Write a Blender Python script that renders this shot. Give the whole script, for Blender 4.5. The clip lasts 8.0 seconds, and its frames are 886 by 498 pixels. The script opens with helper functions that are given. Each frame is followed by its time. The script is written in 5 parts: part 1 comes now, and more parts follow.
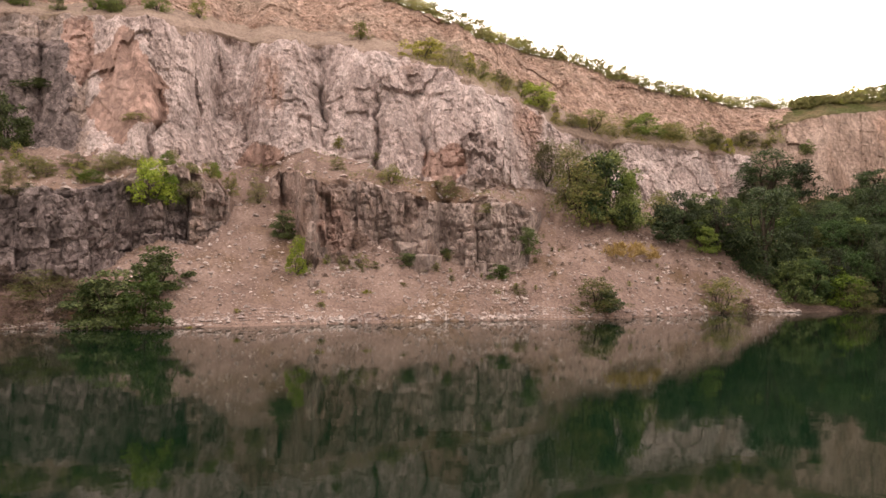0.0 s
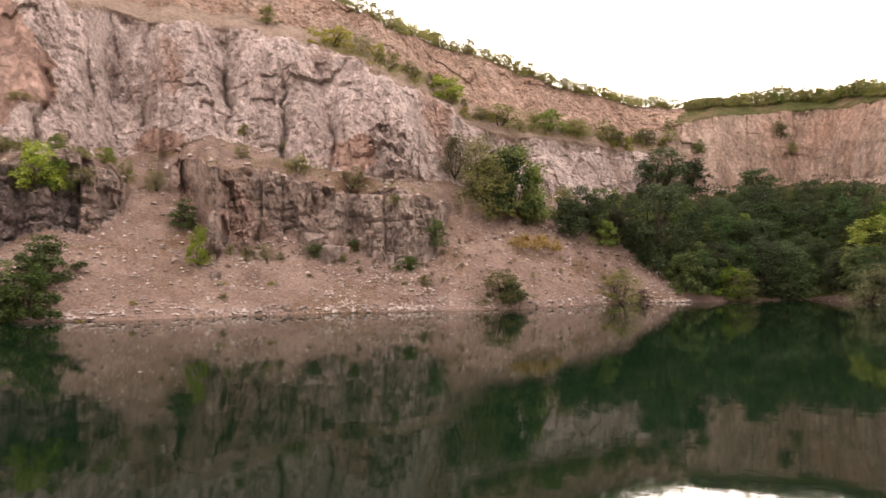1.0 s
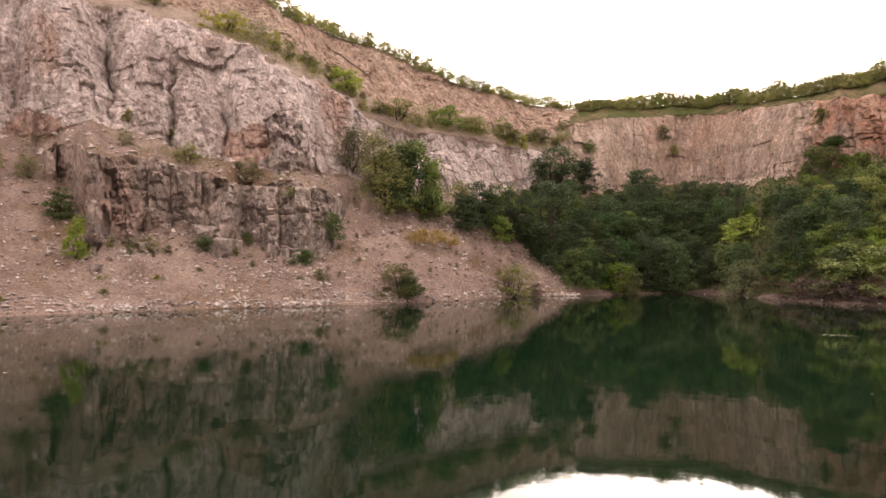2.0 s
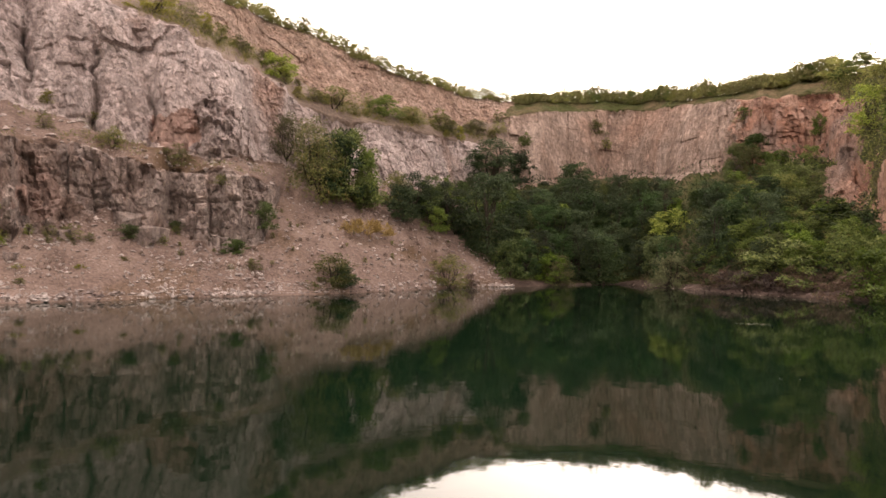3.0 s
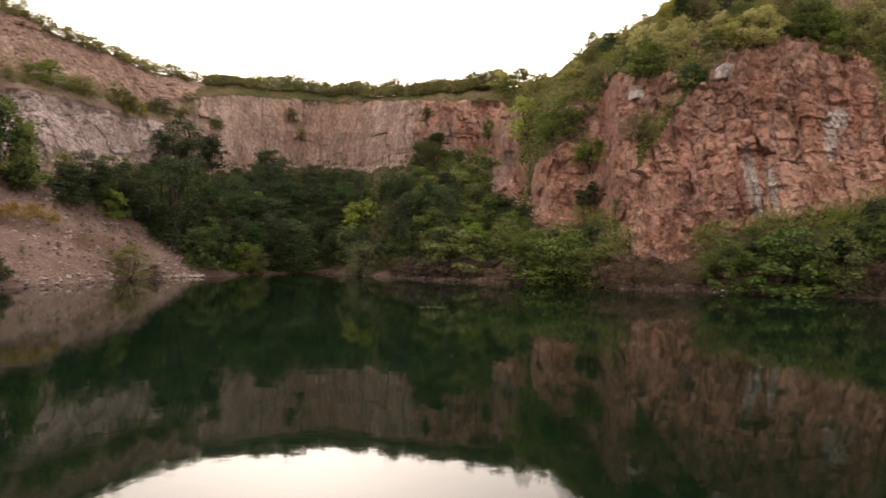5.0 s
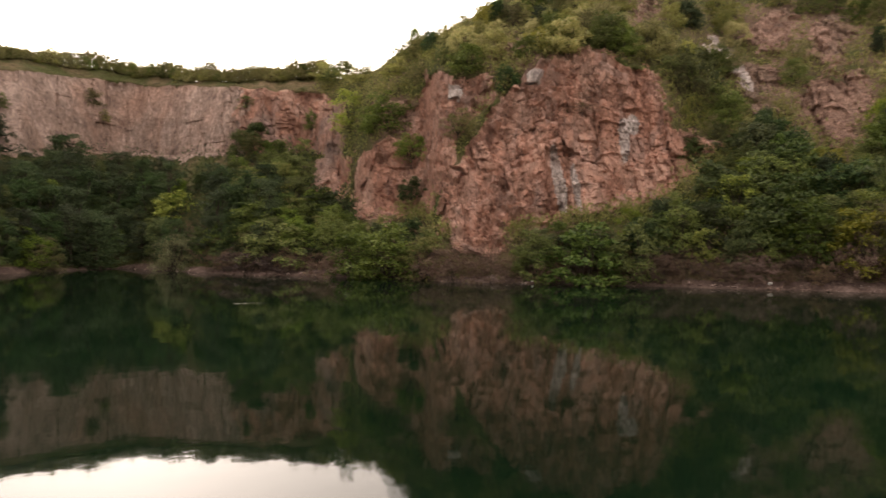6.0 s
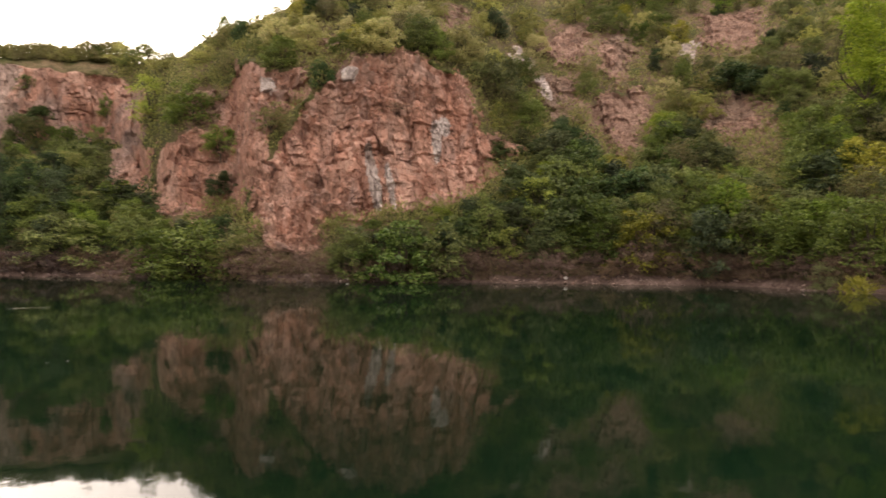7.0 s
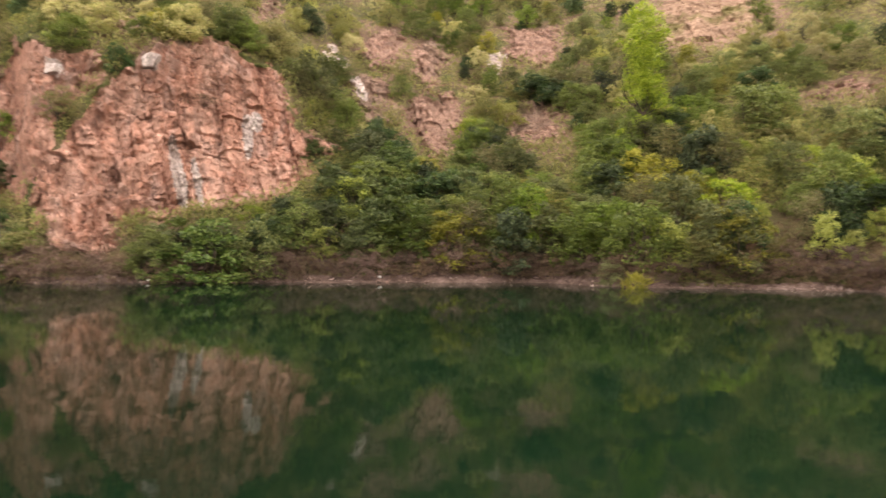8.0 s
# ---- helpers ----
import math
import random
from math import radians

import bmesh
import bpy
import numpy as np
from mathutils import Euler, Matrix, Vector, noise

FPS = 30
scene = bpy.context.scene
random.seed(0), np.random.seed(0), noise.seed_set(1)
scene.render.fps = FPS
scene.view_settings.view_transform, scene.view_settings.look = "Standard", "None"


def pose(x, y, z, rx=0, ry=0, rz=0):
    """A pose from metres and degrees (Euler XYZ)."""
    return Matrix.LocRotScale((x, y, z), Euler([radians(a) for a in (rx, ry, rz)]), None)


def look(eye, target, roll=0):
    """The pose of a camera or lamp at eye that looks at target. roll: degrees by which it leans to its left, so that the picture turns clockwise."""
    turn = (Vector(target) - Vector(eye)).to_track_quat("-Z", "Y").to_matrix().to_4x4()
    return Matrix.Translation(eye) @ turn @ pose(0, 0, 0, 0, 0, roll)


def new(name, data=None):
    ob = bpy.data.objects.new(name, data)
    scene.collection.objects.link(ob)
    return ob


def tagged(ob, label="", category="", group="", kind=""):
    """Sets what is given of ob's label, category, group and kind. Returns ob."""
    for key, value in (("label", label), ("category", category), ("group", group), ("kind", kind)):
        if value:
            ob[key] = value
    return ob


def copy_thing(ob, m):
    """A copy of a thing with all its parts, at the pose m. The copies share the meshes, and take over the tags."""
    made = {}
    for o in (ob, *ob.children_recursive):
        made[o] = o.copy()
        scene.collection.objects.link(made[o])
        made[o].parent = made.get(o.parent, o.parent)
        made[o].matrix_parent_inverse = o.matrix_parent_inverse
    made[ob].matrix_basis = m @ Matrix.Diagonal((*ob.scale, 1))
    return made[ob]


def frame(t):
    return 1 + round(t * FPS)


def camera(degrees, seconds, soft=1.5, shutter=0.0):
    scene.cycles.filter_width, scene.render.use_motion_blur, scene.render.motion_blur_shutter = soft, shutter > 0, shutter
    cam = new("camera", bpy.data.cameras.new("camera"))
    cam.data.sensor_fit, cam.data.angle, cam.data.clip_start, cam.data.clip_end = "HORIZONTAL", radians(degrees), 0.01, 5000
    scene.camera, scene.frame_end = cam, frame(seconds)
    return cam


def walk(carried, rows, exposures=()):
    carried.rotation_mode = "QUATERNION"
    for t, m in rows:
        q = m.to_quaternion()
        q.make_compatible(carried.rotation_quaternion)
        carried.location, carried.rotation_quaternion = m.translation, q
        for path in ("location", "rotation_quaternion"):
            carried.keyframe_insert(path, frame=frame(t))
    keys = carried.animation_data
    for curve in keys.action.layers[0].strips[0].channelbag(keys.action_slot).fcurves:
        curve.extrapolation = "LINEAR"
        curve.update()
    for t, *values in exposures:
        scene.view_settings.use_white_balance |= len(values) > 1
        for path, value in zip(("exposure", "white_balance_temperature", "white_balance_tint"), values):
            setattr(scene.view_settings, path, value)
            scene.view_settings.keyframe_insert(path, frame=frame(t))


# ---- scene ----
# Flooded quarry: a person turns on the bank and pans from the grey cliff to the red crag.
EYE = 2.0
cam = camera(65.0, 8.0, soft=1.5, shutter=0.3)
ROWS = [
    (0.0, -0.300, 0.500, 2.000, 2.72, 0.14, -3.44),
    (0.5, -0.240, 0.454, 1.992, 2.64, 0.12, -6.30),
    (1.0, -0.192, 0.412, 2.004, 1.99, 0.08, -10.85),
    (1.5, -0.137, 0.396, 2.025, 1.59, -0.06, -15.59),
    (1.7, -0.116, 0.386, 2.008, 1.53, -0.06, -17.12),
    (2.8, 0.035, 0.340, 2.007, 1.19, -0.29, -23.32),
    (3.0, 0.052, 0.329, 1.983, 0.79, -0.37, -24.28),
    (3.5, 0.076, 0.293, 1.995, 0.22, -0.43, -29.39),
    (4.0, 0.109, 0.302, 2.014, 0.16, -0.42, -36.38),
    (4.5, 0.145, 0.322, 1.996, 0.05, -0.34, -43.00),
    (4.7, 0.158, 0.306, 1.985, 0.05, -0.33, -45.28),
    (5.8, 0.235, 0.148, 2.005, -0.39, -0.14, -60.19),
    (6.0, 0.255, 0.121, 2.008, -0.49, -0.18, -63.20),
    (6.5, 0.293, 0.077, 2.008, -0.48, -0.17, -70.16),
    (7.0, 0.280, 0.044, 2.008, -0.63, -0.21, -78.23),
    (7.5, 0.241, -0.011, 1.991, -0.63, -0.25, -84.76),
    (8.0, 0.189, -0.098, 1.981, -0.57, -0.37, -93.21),
]
walk(cam, [(t, pose(x, y, z, 90 + pitch, roll, yaw)) for t, x, y, z, pitch, roll, yaw in ROWS],
     exposures=[(t, e, 7300, 17) for t, e in ((0.0, 0.35), (1.5, 0.35), (3.0, 0.07), (3.5, -0.02), (4.0, -0.15), (4.5, -0.26), (6.0, -0.29), (6.5, -0.25), (7.0, 0.14), (7.5, 0.6), (8.0, 0.92))])

# ---- light: bright overcast evening sky, sun veiled low beyond the far rim ----
SUN_AZ, SUN_EL = 38.0, 26.0
world = bpy.data.worlds.new("overcast_sky")
scene.world = world
world.use_nodes = True
wn, wl = world.node_tree.nodes, world.node_tree.links
wn.clear()
sky = wn.new("ShaderNodeTexSky")
sky.sky_type = "NISHITA"
sky.sun_disc = False
sky.sun_elevation, sky.sun_rotation = radians(SUN_EL), radians(SUN_AZ)
sky.dust_density, sky.ozone_density = 6.0, 1.0
skyb = wn.new("ShaderNodeBackground")
skyb.inputs["Strength"].default_value = 0.10
veil = wn.new("ShaderNodeHueSaturation")     # thin cloud takes most of the colour out
veil.inputs["Saturation"].default_value = 0.3
wl.new(sky.outputs["Color"], veil.inputs["Color"])
wl.new(veil.outputs[0], skyb.inputs["Color"])
cloud = wn.new("ShaderNodeBackground")       # the even layer of thin cloud
cloud.inputs["Color"].default_value = (1.0, 0.95, 0.92, 1)
cloud.inputs["Strength"].default_value = 2.2
add = wn.new("ShaderNodeAddShader")
wout = wn.new("ShaderNodeOutputWorld")
wl.new(skyb.outputs[0], add.inputs[0])
wl.new(cloud.outputs[0], add.inputs[1])
wl.new(add.outputs[0], wout.inputs["Surface"])
sun = new("sun", bpy.data.lights.new("sun", "SUN"))
sun.data.energy, sun.data.angle, sun.data.color = 1.0, radians(40), (1.0, 0.92, 0.85)
a = radians(SUN_AZ)
sun.matrix_world = look((0, 0, 60), (-math.sin(a) * 60, -math.cos(a) * 60, 60 - 60 * math.tan(radians(SUN_EL))))


# ---- noise on arrays ----
def hashed(ix, iy, iz, seed):
    h = (ix.astype(np.int64) * 374761393 + iy.astype(np.int64) * 668265263 + iz.astype(np.int64) * 1440662683 + seed * 97531) & 0xFFFFFFFF
    h = ((h ^ (h >> 13)) * 1274126177) & 0xFFFFFFFF
    h = ((h ^ (h >> 16)) * 2246822519) & 0xFFFFFFFF
    return ((h ^ (h >> 15)) & 0xFFFFFF) / float(0x1000000)


def value_noise(p, seed):
    i = np.floor(p)
    f = p - i
    f = f * f * (3 - 2 * f)
    out = np.zeros(len(p))
    for dx in (0, 1):
        for dy in (0, 1):
            for dz in (0, 1):
                w = (f[:, 0] if dx else 1 - f[:, 0]) * (f[:, 1] if dy else 1 - f[:, 1]) * (f[:, 2] if dz else 1 - f[:, 2])
                out += w * hashed(i[:, 0] + dx, i[:, 1] + dy, i[:, 2] + dz, seed)
    return out * 2 - 1


def fbm(p, seed, octaves=4):
    out, amp, total = np.zeros(len(p)), 1.0, 0.0
    for k in range(octaves):
        out += amp * value_noise(p * 2.03 ** k + 13.7 * k, seed + k)
        total += amp
        amp *= 0.5
    return out / total


def blocks(p, seed, over=0.0):
    """Fractured rock: for each point its block's step and tilt, and the gap to the next block."""
    base = np.floor(p)
    f1 = np.full(len(p), 9.0)
    f2 = np.full(len(p), 9.0)
    step = np.zeros(len(p))
    for dx in (-1, 0, 1):
        for dy in (-1, 0, 1):
            for dz in (-1, 0, 1):
                c = base + (dx, dy, dz)
                off = np.stack([hashed(c[:, 0], c[:, 1], c[:, 2], seed + k) for k in range(3)], 1)
                rel = p - (c + 0.15 + 0.7 * off)
                d = np.abs(rel).max(1) * 0.85 + np.sqrt((rel ** 2).sum(1)) * 0.15
                near = d < f1
                f2 = np.where(near, f1, np.minimum(f2, d))
                f1 = np.where(near, d, f1)
                s = hashed(c[:, 0], c[:, 1], c[:, 2], seed + 7) - 0.5
                t1 = hashed(c[:, 0], c[:, 1], c[:, 2], seed + 8) - 0.5
                t2 = hashed(c[:, 0], c[:, 1], c[:, 2], seed + 9) - 0.5
                step = np.where(near, s + (0.9 * t1 + over) * rel[:, 1] + 0.9 * t2 * rel[:, 0], step)
    return step, np.clip((f2 - f1) / 0.12, 0, 1)


def jointed(p, seed, over=0.0, rows_first=False):
    """Rock cut by two sets of joints into columns or slabs: each block's step and tilt, and the gap to its joints."""
    x, y = (p[:, 1], p[:, 0]) if rows_first else (p[:, 0], p[:, 1])
    zero = np.zeros(len(p))

    def cut(q, lane, sd):
        i = np.floor(q)
        lo = i + 0.7 * (hashed(i, lane, zero, sd) - 0.5)
        hi = i + 1 + 0.7 * (hashed(i + 1, lane, zero, sd) - 0.5)
        c = np.where(q < lo, i - 1, np.where(q >= hi, i + 1, i))
        lo = c + 0.7 * (hashed(c, lane, zero, sd) - 0.5)
        hi = c + 1 + 0.7 * (hashed(c + 1, lane, zero, sd) - 0.5)
        return c, (q - lo) / (hi - lo) - 0.5, np.minimum(q - lo, hi - q)

    a, ra, ea = cut(x, zero, seed)
    b, rb, eb = cut(y + 5.3 * hashed(a, zero, zero, seed + 3), a, seed + 1)
    s = hashed(a, b, zero, seed + 7) - 0.5
    t1 = hashed(a, b, zero, seed + 8) - 0.5
    t2 = hashed(a, b, zero, seed + 9) - 0.5
    up, side = (ra, rb) if rows_first else (rb, ra)
    return s + (0.8 * t1 + over) * up + 0.8 * t2 * side, np.clip(np.minimum(ea, eb) / 0.08, 0, 1)


def smooth(lo, hi, x):
    t = np.clip((x - lo) / (hi - lo), 0, 1)
    return t * t * (3 - 2 * t)


# ---- materials ----
def material(name, roughness=0.9, specular=0.25):
    m = bpy.data.materials.new(name)
    m.use_nodes = True
    nodes, links = m.node_tree.nodes, m.node_tree.links
    b = nodes["Principled BSDF"]
    b.inputs["Roughness"].default_value = roughness
    b.inputs["Specular IOR Level"].default_value = specular
    return m, nodes, links, b


def ramp(nodes, stops):
    r = nodes.new("ShaderNodeValToRGB")
    e = r.color_ramp.elements
    while len(e) < len(stops):
        e.new(0.5)
    for k, (p, c) in enumerate(stops):
        e[k].position, e[k].color = p, (*c, 1)
    return r


def noise_tex(nodes, links, coord, scale, detail=6.0, rough=0.6, stretch=(1, 1, 1), turn=(0, 0, 0), distort=0.0):
    mp = nodes.new("ShaderNodeMapping")
    mp.inputs["Scale"].default_value = stretch
    mp.inputs["Rotation"].default_value = [radians(v) for v in turn]
    links.new(coord, mp.inputs["Vector"])
    n = nodes.new("ShaderNodeTexNoise")
    n.inputs["Scale"].default_value, n.inputs["Detail"].default_value = scale, detail
    n.inputs["Roughness"].default_value, n.inputs["Distortion"].default_value = rough, distort
    links.new(mp.outputs[0], n.inputs["Vector"])
    return n.outputs["Fac"]


def mix(nodes, links, fac, a, b, kind="MIX"):
    n = nodes.new("ShaderNodeMix")
    n.data_type, n.blend_type = "RGBA", kind
    if isinstance(fac, float):
        n.inputs[0].default_value = fac
    else:
        links.new(fac, n.inputs[0])
    for k, v in ((6, a), (7, b)):
        if isinstance(v, tuple):
            n.inputs[k].default_value = (*v, 1)
        else:
            links.new(v, n.inputs[k])
    return n.outputs[2]


def cells(nodes, links, coord, scale, stretch=(1, 1, 1), turn=(0, 0, 0), warp=0.06):
    """Angular broken pieces: a random value for each, and how near its edge is."""
    nz = nodes.new("ShaderNodeTexNoise")
    nz.inputs["Scale"].default_value, nz.inputs["Detail"].default_value = scale * 0.9, 4.0
    links.new(coord, nz.inputs["Vector"])
    sh = nodes.new("ShaderNodeVectorMath")
    sh.operation = "MULTIPLY_ADD"
    sh.inputs[1].default_value = (warp / scale * 2,) * 3
    links.new(nz.outputs["Color"], sh.inputs[0])
    links.new(coord, sh.inputs[2])
    mp = nodes.new("ShaderNodeMapping")
    mp.inputs["Scale"].default_value = stretch
    mp.inputs["Rotation"].default_value = [radians(v) for v in turn]
    links.new(sh.outputs[0], mp.inputs["Vector"])
    out = []
    for feature, socket in (("F1", "Color"), ("DISTANCE_TO_EDGE", "Distance")):
        vo = nodes.new("ShaderNodeTexVoronoi")
        vo.feature = feature
        vo.inputs["Scale"].default_value = scale
        links.new(mp.outputs[0], vo.inputs["Vector"])
        out.append(vo.outputs[socket])
    bw = nodes.new("ShaderNodeSeparateColor")
    links.new(out[0], bw.inputs[0])
    return bw.outputs[0], out[1]


def rock_material(name, light, mid, dark, stain, streak=(1, 1, 0.25), turn=(0, 0, 0), grain=2.2, bump=0.5, stain_at=(0.5, 0.68), wash=None, crack=0.5, piece=1.5, grit=1.0):
    """Broken rock: slow colour changes, angular pieces with dark joints, then grain."""
    m, nodes, links, b = material(name, 0.92, 0.15)
    co = nodes.new("ShaderNodeTexCoord").outputs["Object"]
    big = ramp(nodes, [(0.30, dark), (0.46, mid), (0.66, light)])
    links.new(noise_tex(nodes, links, co, 0.5, 8, 0.66, streak, turn, 0.2), big.inputs[0])
    patch = ramp(nodes, [(stain_at[0], (0, 0, 0)), (stain_at[1], (1, 1, 1))])
    links.new(noise_tex(nodes, links, co, 0.16, 5, 0.6, (1, 1, 0.6), turn, 0.4), patch.inputs[0])
    c = mix(nodes, links, patch.outputs[0], big.outputs[0], stain)
    if wash:                                      # mineral wash running down the joints
        run = ramp(nodes, [(0.5, (0, 0, 0)), (0.62, (0.6, 0.6, 0.6))])
        links.new(noise_tex(nodes, links, co, 0.7, 7, 0.65, (1, 1, 0.13), turn, 0.3), run.inputs[0])
        c = mix(nodes, links, run.outputs[0], c, wash)
    tall = (1, 1, 0.35 + 0.65 * streak[2])
    heights = []
    for scale, spread, gap in ((piece, 0.13, 0.03), (piece * 2.9, 0.26, 0.07)):
        tint, edge = cells(nodes, links, co, scale, tall, turn)
        tone = ramp(nodes, [(0.0, (1 - spread,) * 3), (1.0, (1 + spread,) * 3)])
        links.new(tint, tone.inputs[0])
        c = mix(nodes, links, 1.0, c, tone.outputs[0], "MULTIPLY")
        joint = ramp(nodes, [(0.0, (1 - crack,) * 3), (gap, (1, 1, 1))])
        links.new(edge, joint.inputs[0])
        some = ramp(nodes, [(0.42, (0, 0, 0)), (0.62, (1, 1, 1))])
        links.new(noise_tex(nodes, links, co, scale * 0.35, 3, 0.6), some.inputs[0])
        c = mix(nodes, links, some.outputs[0], c, mix(nodes, links, 1.0, c, joint.outputs[0], "MULTIPLY"))
        heights.append(tint)
    fine = ramp(nodes, [(0.3, (1 - 0.5 * grit, 1 - 0.52 * grit, 1 - 0.52 * grit)), (0.5, (1, 1, 1)), (0.7, (1 + 0.42 * grit, 1 + 0.41 * grit, 1 + 0.39 * grit))])
    g = noise_tex(nodes, links, co, grain * 2.2, 8, 0.72, (1, 1, 0.6), turn, 0.0)
    links.new(g, fine.inputs[0])
    c = mix(nodes, links, 1.0, c, fine.outputs[0], "MULTIPLY")
    links.new(c, b.inputs["Base Color"])
    h = g
    for tint, k in zip(heights, (0.5, 0.35)):
        ma = nodes.new("ShaderNodeMath")
        ma.operation = "MULTIPLY_ADD"
        ma.inputs[1].default_value = k
        links.new(tint, ma.inputs[0])
        links.new(h, ma.inputs[2])
        h = ma.outputs[0]
    bp = nodes.new("ShaderNodeBump")
    bp.inputs["Strength"].default_value, bp.inputs["Distance"].default_value = bump, 0.25
    links.new(h, bp.inputs["Height"])
    links.new(bp.outputs[0], b.inputs["Normal"])
    return m


def soil_material(name, colours, scale=0.5, fine_scale=9.0, green=None, green_at=(0.5, 0.62)):
    m, nodes, links, b = material(name, 0.95, 0.1)
    co = nodes.new("ShaderNodeTexCoord").outputs["Object"]
    big = ramp(nodes, colours)
    links.new(noise_tex(nodes, links, co, scale, 9, 0.65), big.inputs[0])
    c = big.outputs[0]
    if green:
        gm = ramp(nodes, [(green_at[0], (0, 0, 0)), (green_at[1], (1, 1, 1))])
        links.new(noise_tex(nodes, links, co, 0.22, 8, 0.7), gm.inputs[0])
        c = mix(nodes, links, gm.outputs[0], c, green)
    fine = ramp(nodes, [(0.36, (0.6, 0.58, 0.57)), (0.52, (1, 1, 1)), (0.7, (1.4, 1.4, 1.38))])
    g = noise_tex(nodes, links, co, fine_scale, 4, 0.7)
    links.new(g, fine.inputs[0])
    c = mix(nodes, links, 1.0, c, fine.outputs[0], "MULTIPLY")
    links.new(c, b.inputs["Base Color"])
    bp = nodes.new("ShaderNodeBump")
    bp.inputs["Strength"].default_value, bp.inputs["Distance"].default_value = 0.5, 0.08
    links.new(g, bp.inputs["Height"])
    links.new(bp.outputs[0], b.inputs["Normal"])
    return m


def leaf_material(name, dark, mid, light, odd=None, through_light=0.4):
    """Leaves: colour varies from leaf to leaf and from plant to plant."""
    m, nodes, links, b = material(name, 0.6, 0.3)
    per_leaf = nodes.new("ShaderNodeNewGeometry").outputs["Random Per Island"]
    r = ramp(nodes, [(0.0, dark), (0.55, mid), (1.0, light)] if odd is None else [(0.0, dark), (0.5, mid), (0.86, light), (1.0, odd)])
    links.new(per_leaf, r.inputs[0])
    hs = nodes.new("ShaderNodeHueSaturation")
    ob = nodes.new("ShaderNodeObjectInfo").outputs["Random"]
    for key, lo, hi in (("Hue", 0.482, 0.515), ("Value", 0.58, 1.42), ("Saturation", 0.8, 1.08)):
        mr = nodes.new("ShaderNodeMapRange")
        mr.inputs["To Min"].default_value, mr.inputs["To Max"].default_value = lo, hi
        if key == "Value":
            mu = nodes.new("ShaderNodeMath")
            mu.operation = "MULTIPLY"
            mu.inputs[1].default_value = 7.31
            fr = nodes.new("ShaderNodeMath")
            fr.operation = "FRACT"
            links.new(ob, mu.inputs[0])
            links.new(mu.outputs[0], fr.inputs[0])
            links.new(fr.outputs[0], mr.inputs["Value"])
        else:
            links.new(ob, mr.inputs["Value"])
        links.new(mr.outputs[0], hs.inputs[key])
    links.new(r.outputs[0], hs.inputs["Color"])
    links.new(hs.outputs[0], b.inputs["Base Color"])
    tr = nodes.new("ShaderNodeBsdfTranslucent")
    links.new(hs.outputs[0], tr.inputs["Color"])
    ms = nodes.new("ShaderNodeMixShader")
    ms.inputs[0].default_value = through_light
    links.new(b.outputs[0], ms.inputs[1])
    links.new(tr.outputs[0], ms.inputs[2])
    links.new(ms.outputs[0], nodes["Material Output"].inputs["Surface"])
    return m


GREY_ROCK = rock_material("grey_rock", (0.44, 0.36, 0.34), (0.33, 0.258, 0.24), (0.19, 0.142, 0.13), (0.28, 0.18, 0.145), stain_at=(0.56, 0.7), grain=4.2, bump=0.6, wash=(0.40, 0.33, 0.315))
OUTCROP_ROCK = rock_material("outcrop_rock", (0.38, 0.305, 0.275), (0.27, 0.205, 0.18), (0.13, 0.098, 0.088), (0.23, 0.15, 0.12), grain=2.4, bump=0.7, wash=(0.19, 0.155, 0.145), crack=0.7, piece=1.1)
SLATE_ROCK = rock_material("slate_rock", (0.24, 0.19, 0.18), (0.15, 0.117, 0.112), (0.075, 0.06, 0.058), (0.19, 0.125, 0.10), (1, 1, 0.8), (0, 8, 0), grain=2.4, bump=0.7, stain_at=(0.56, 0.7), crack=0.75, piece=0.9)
RUST_ROCK = rock_material("rust_rock", (0.29, 0.195, 0.165), (0.225, 0.143, 0.118), (0.14, 0.09, 0.075), (0.25, 0.175, 0.15), grain=1.6, bump=0.4, crack=0.4, piece=0.7)
RUBBLE = rock_material("red_rubble", (0.31, 0.20, 0.155), (0.215, 0.13, 0.098), (0.11, 0.066, 0.05), (0.17, 0.12, 0.09), (1, 1, 0.7), (0, 15, 0), 3.0, 0.9, (0.52, 0.66), crack=0.7, piece=1.6)
PINK_ROCK = rock_material("pink_rock", (0.35, 0.25, 0.205), (0.275, 0.182, 0.142), (0.17, 0.108, 0.084), (0.27, 0.20, 0.16), (1, 1, 0.7), (0, 25, 0), grain=2.4, bump=0.8)
FAR_ROCK = rock_material("far_rock", (0.33, 0.245, 0.205), (0.25, 0.178, 0.145), (0.15, 0.103, 0.083), (0.27, 0.17, 0.13), (1, 1, 0.12), bump=0.6)
RED_ROCK = rock_material("red_rock", (0.40, 0.252, 0.195), (0.315, 0.166, 0.12), (0.16, 0.083, 0.062), (0.21, 0.145, 0.122), (1, 1, 0.3), (0, 12, 0), 2.6, 0.7, (0.57, 0.7), (0.29, 0.20, 0.17), crack=0.75, piece=1.0, grit=0.55)
WHITE_ROCK = rock_material("white_rock", (0.49, 0.435, 0.405), (0.385, 0.325, 0.298), (0.2, 0.165, 0.155), (0.29, 0.22, 0.19), bump=0.7)
SCREE = soil_material("scree", [(0.3, (0.115, 0.077, 0.064)), (0.5, (0.172, 0.119, 0.10)), (0.7, (0.235, 0.168, 0.143))], 0.45, 7.0, (0.105, 0.066, 0.042), (0.5, 0.64))
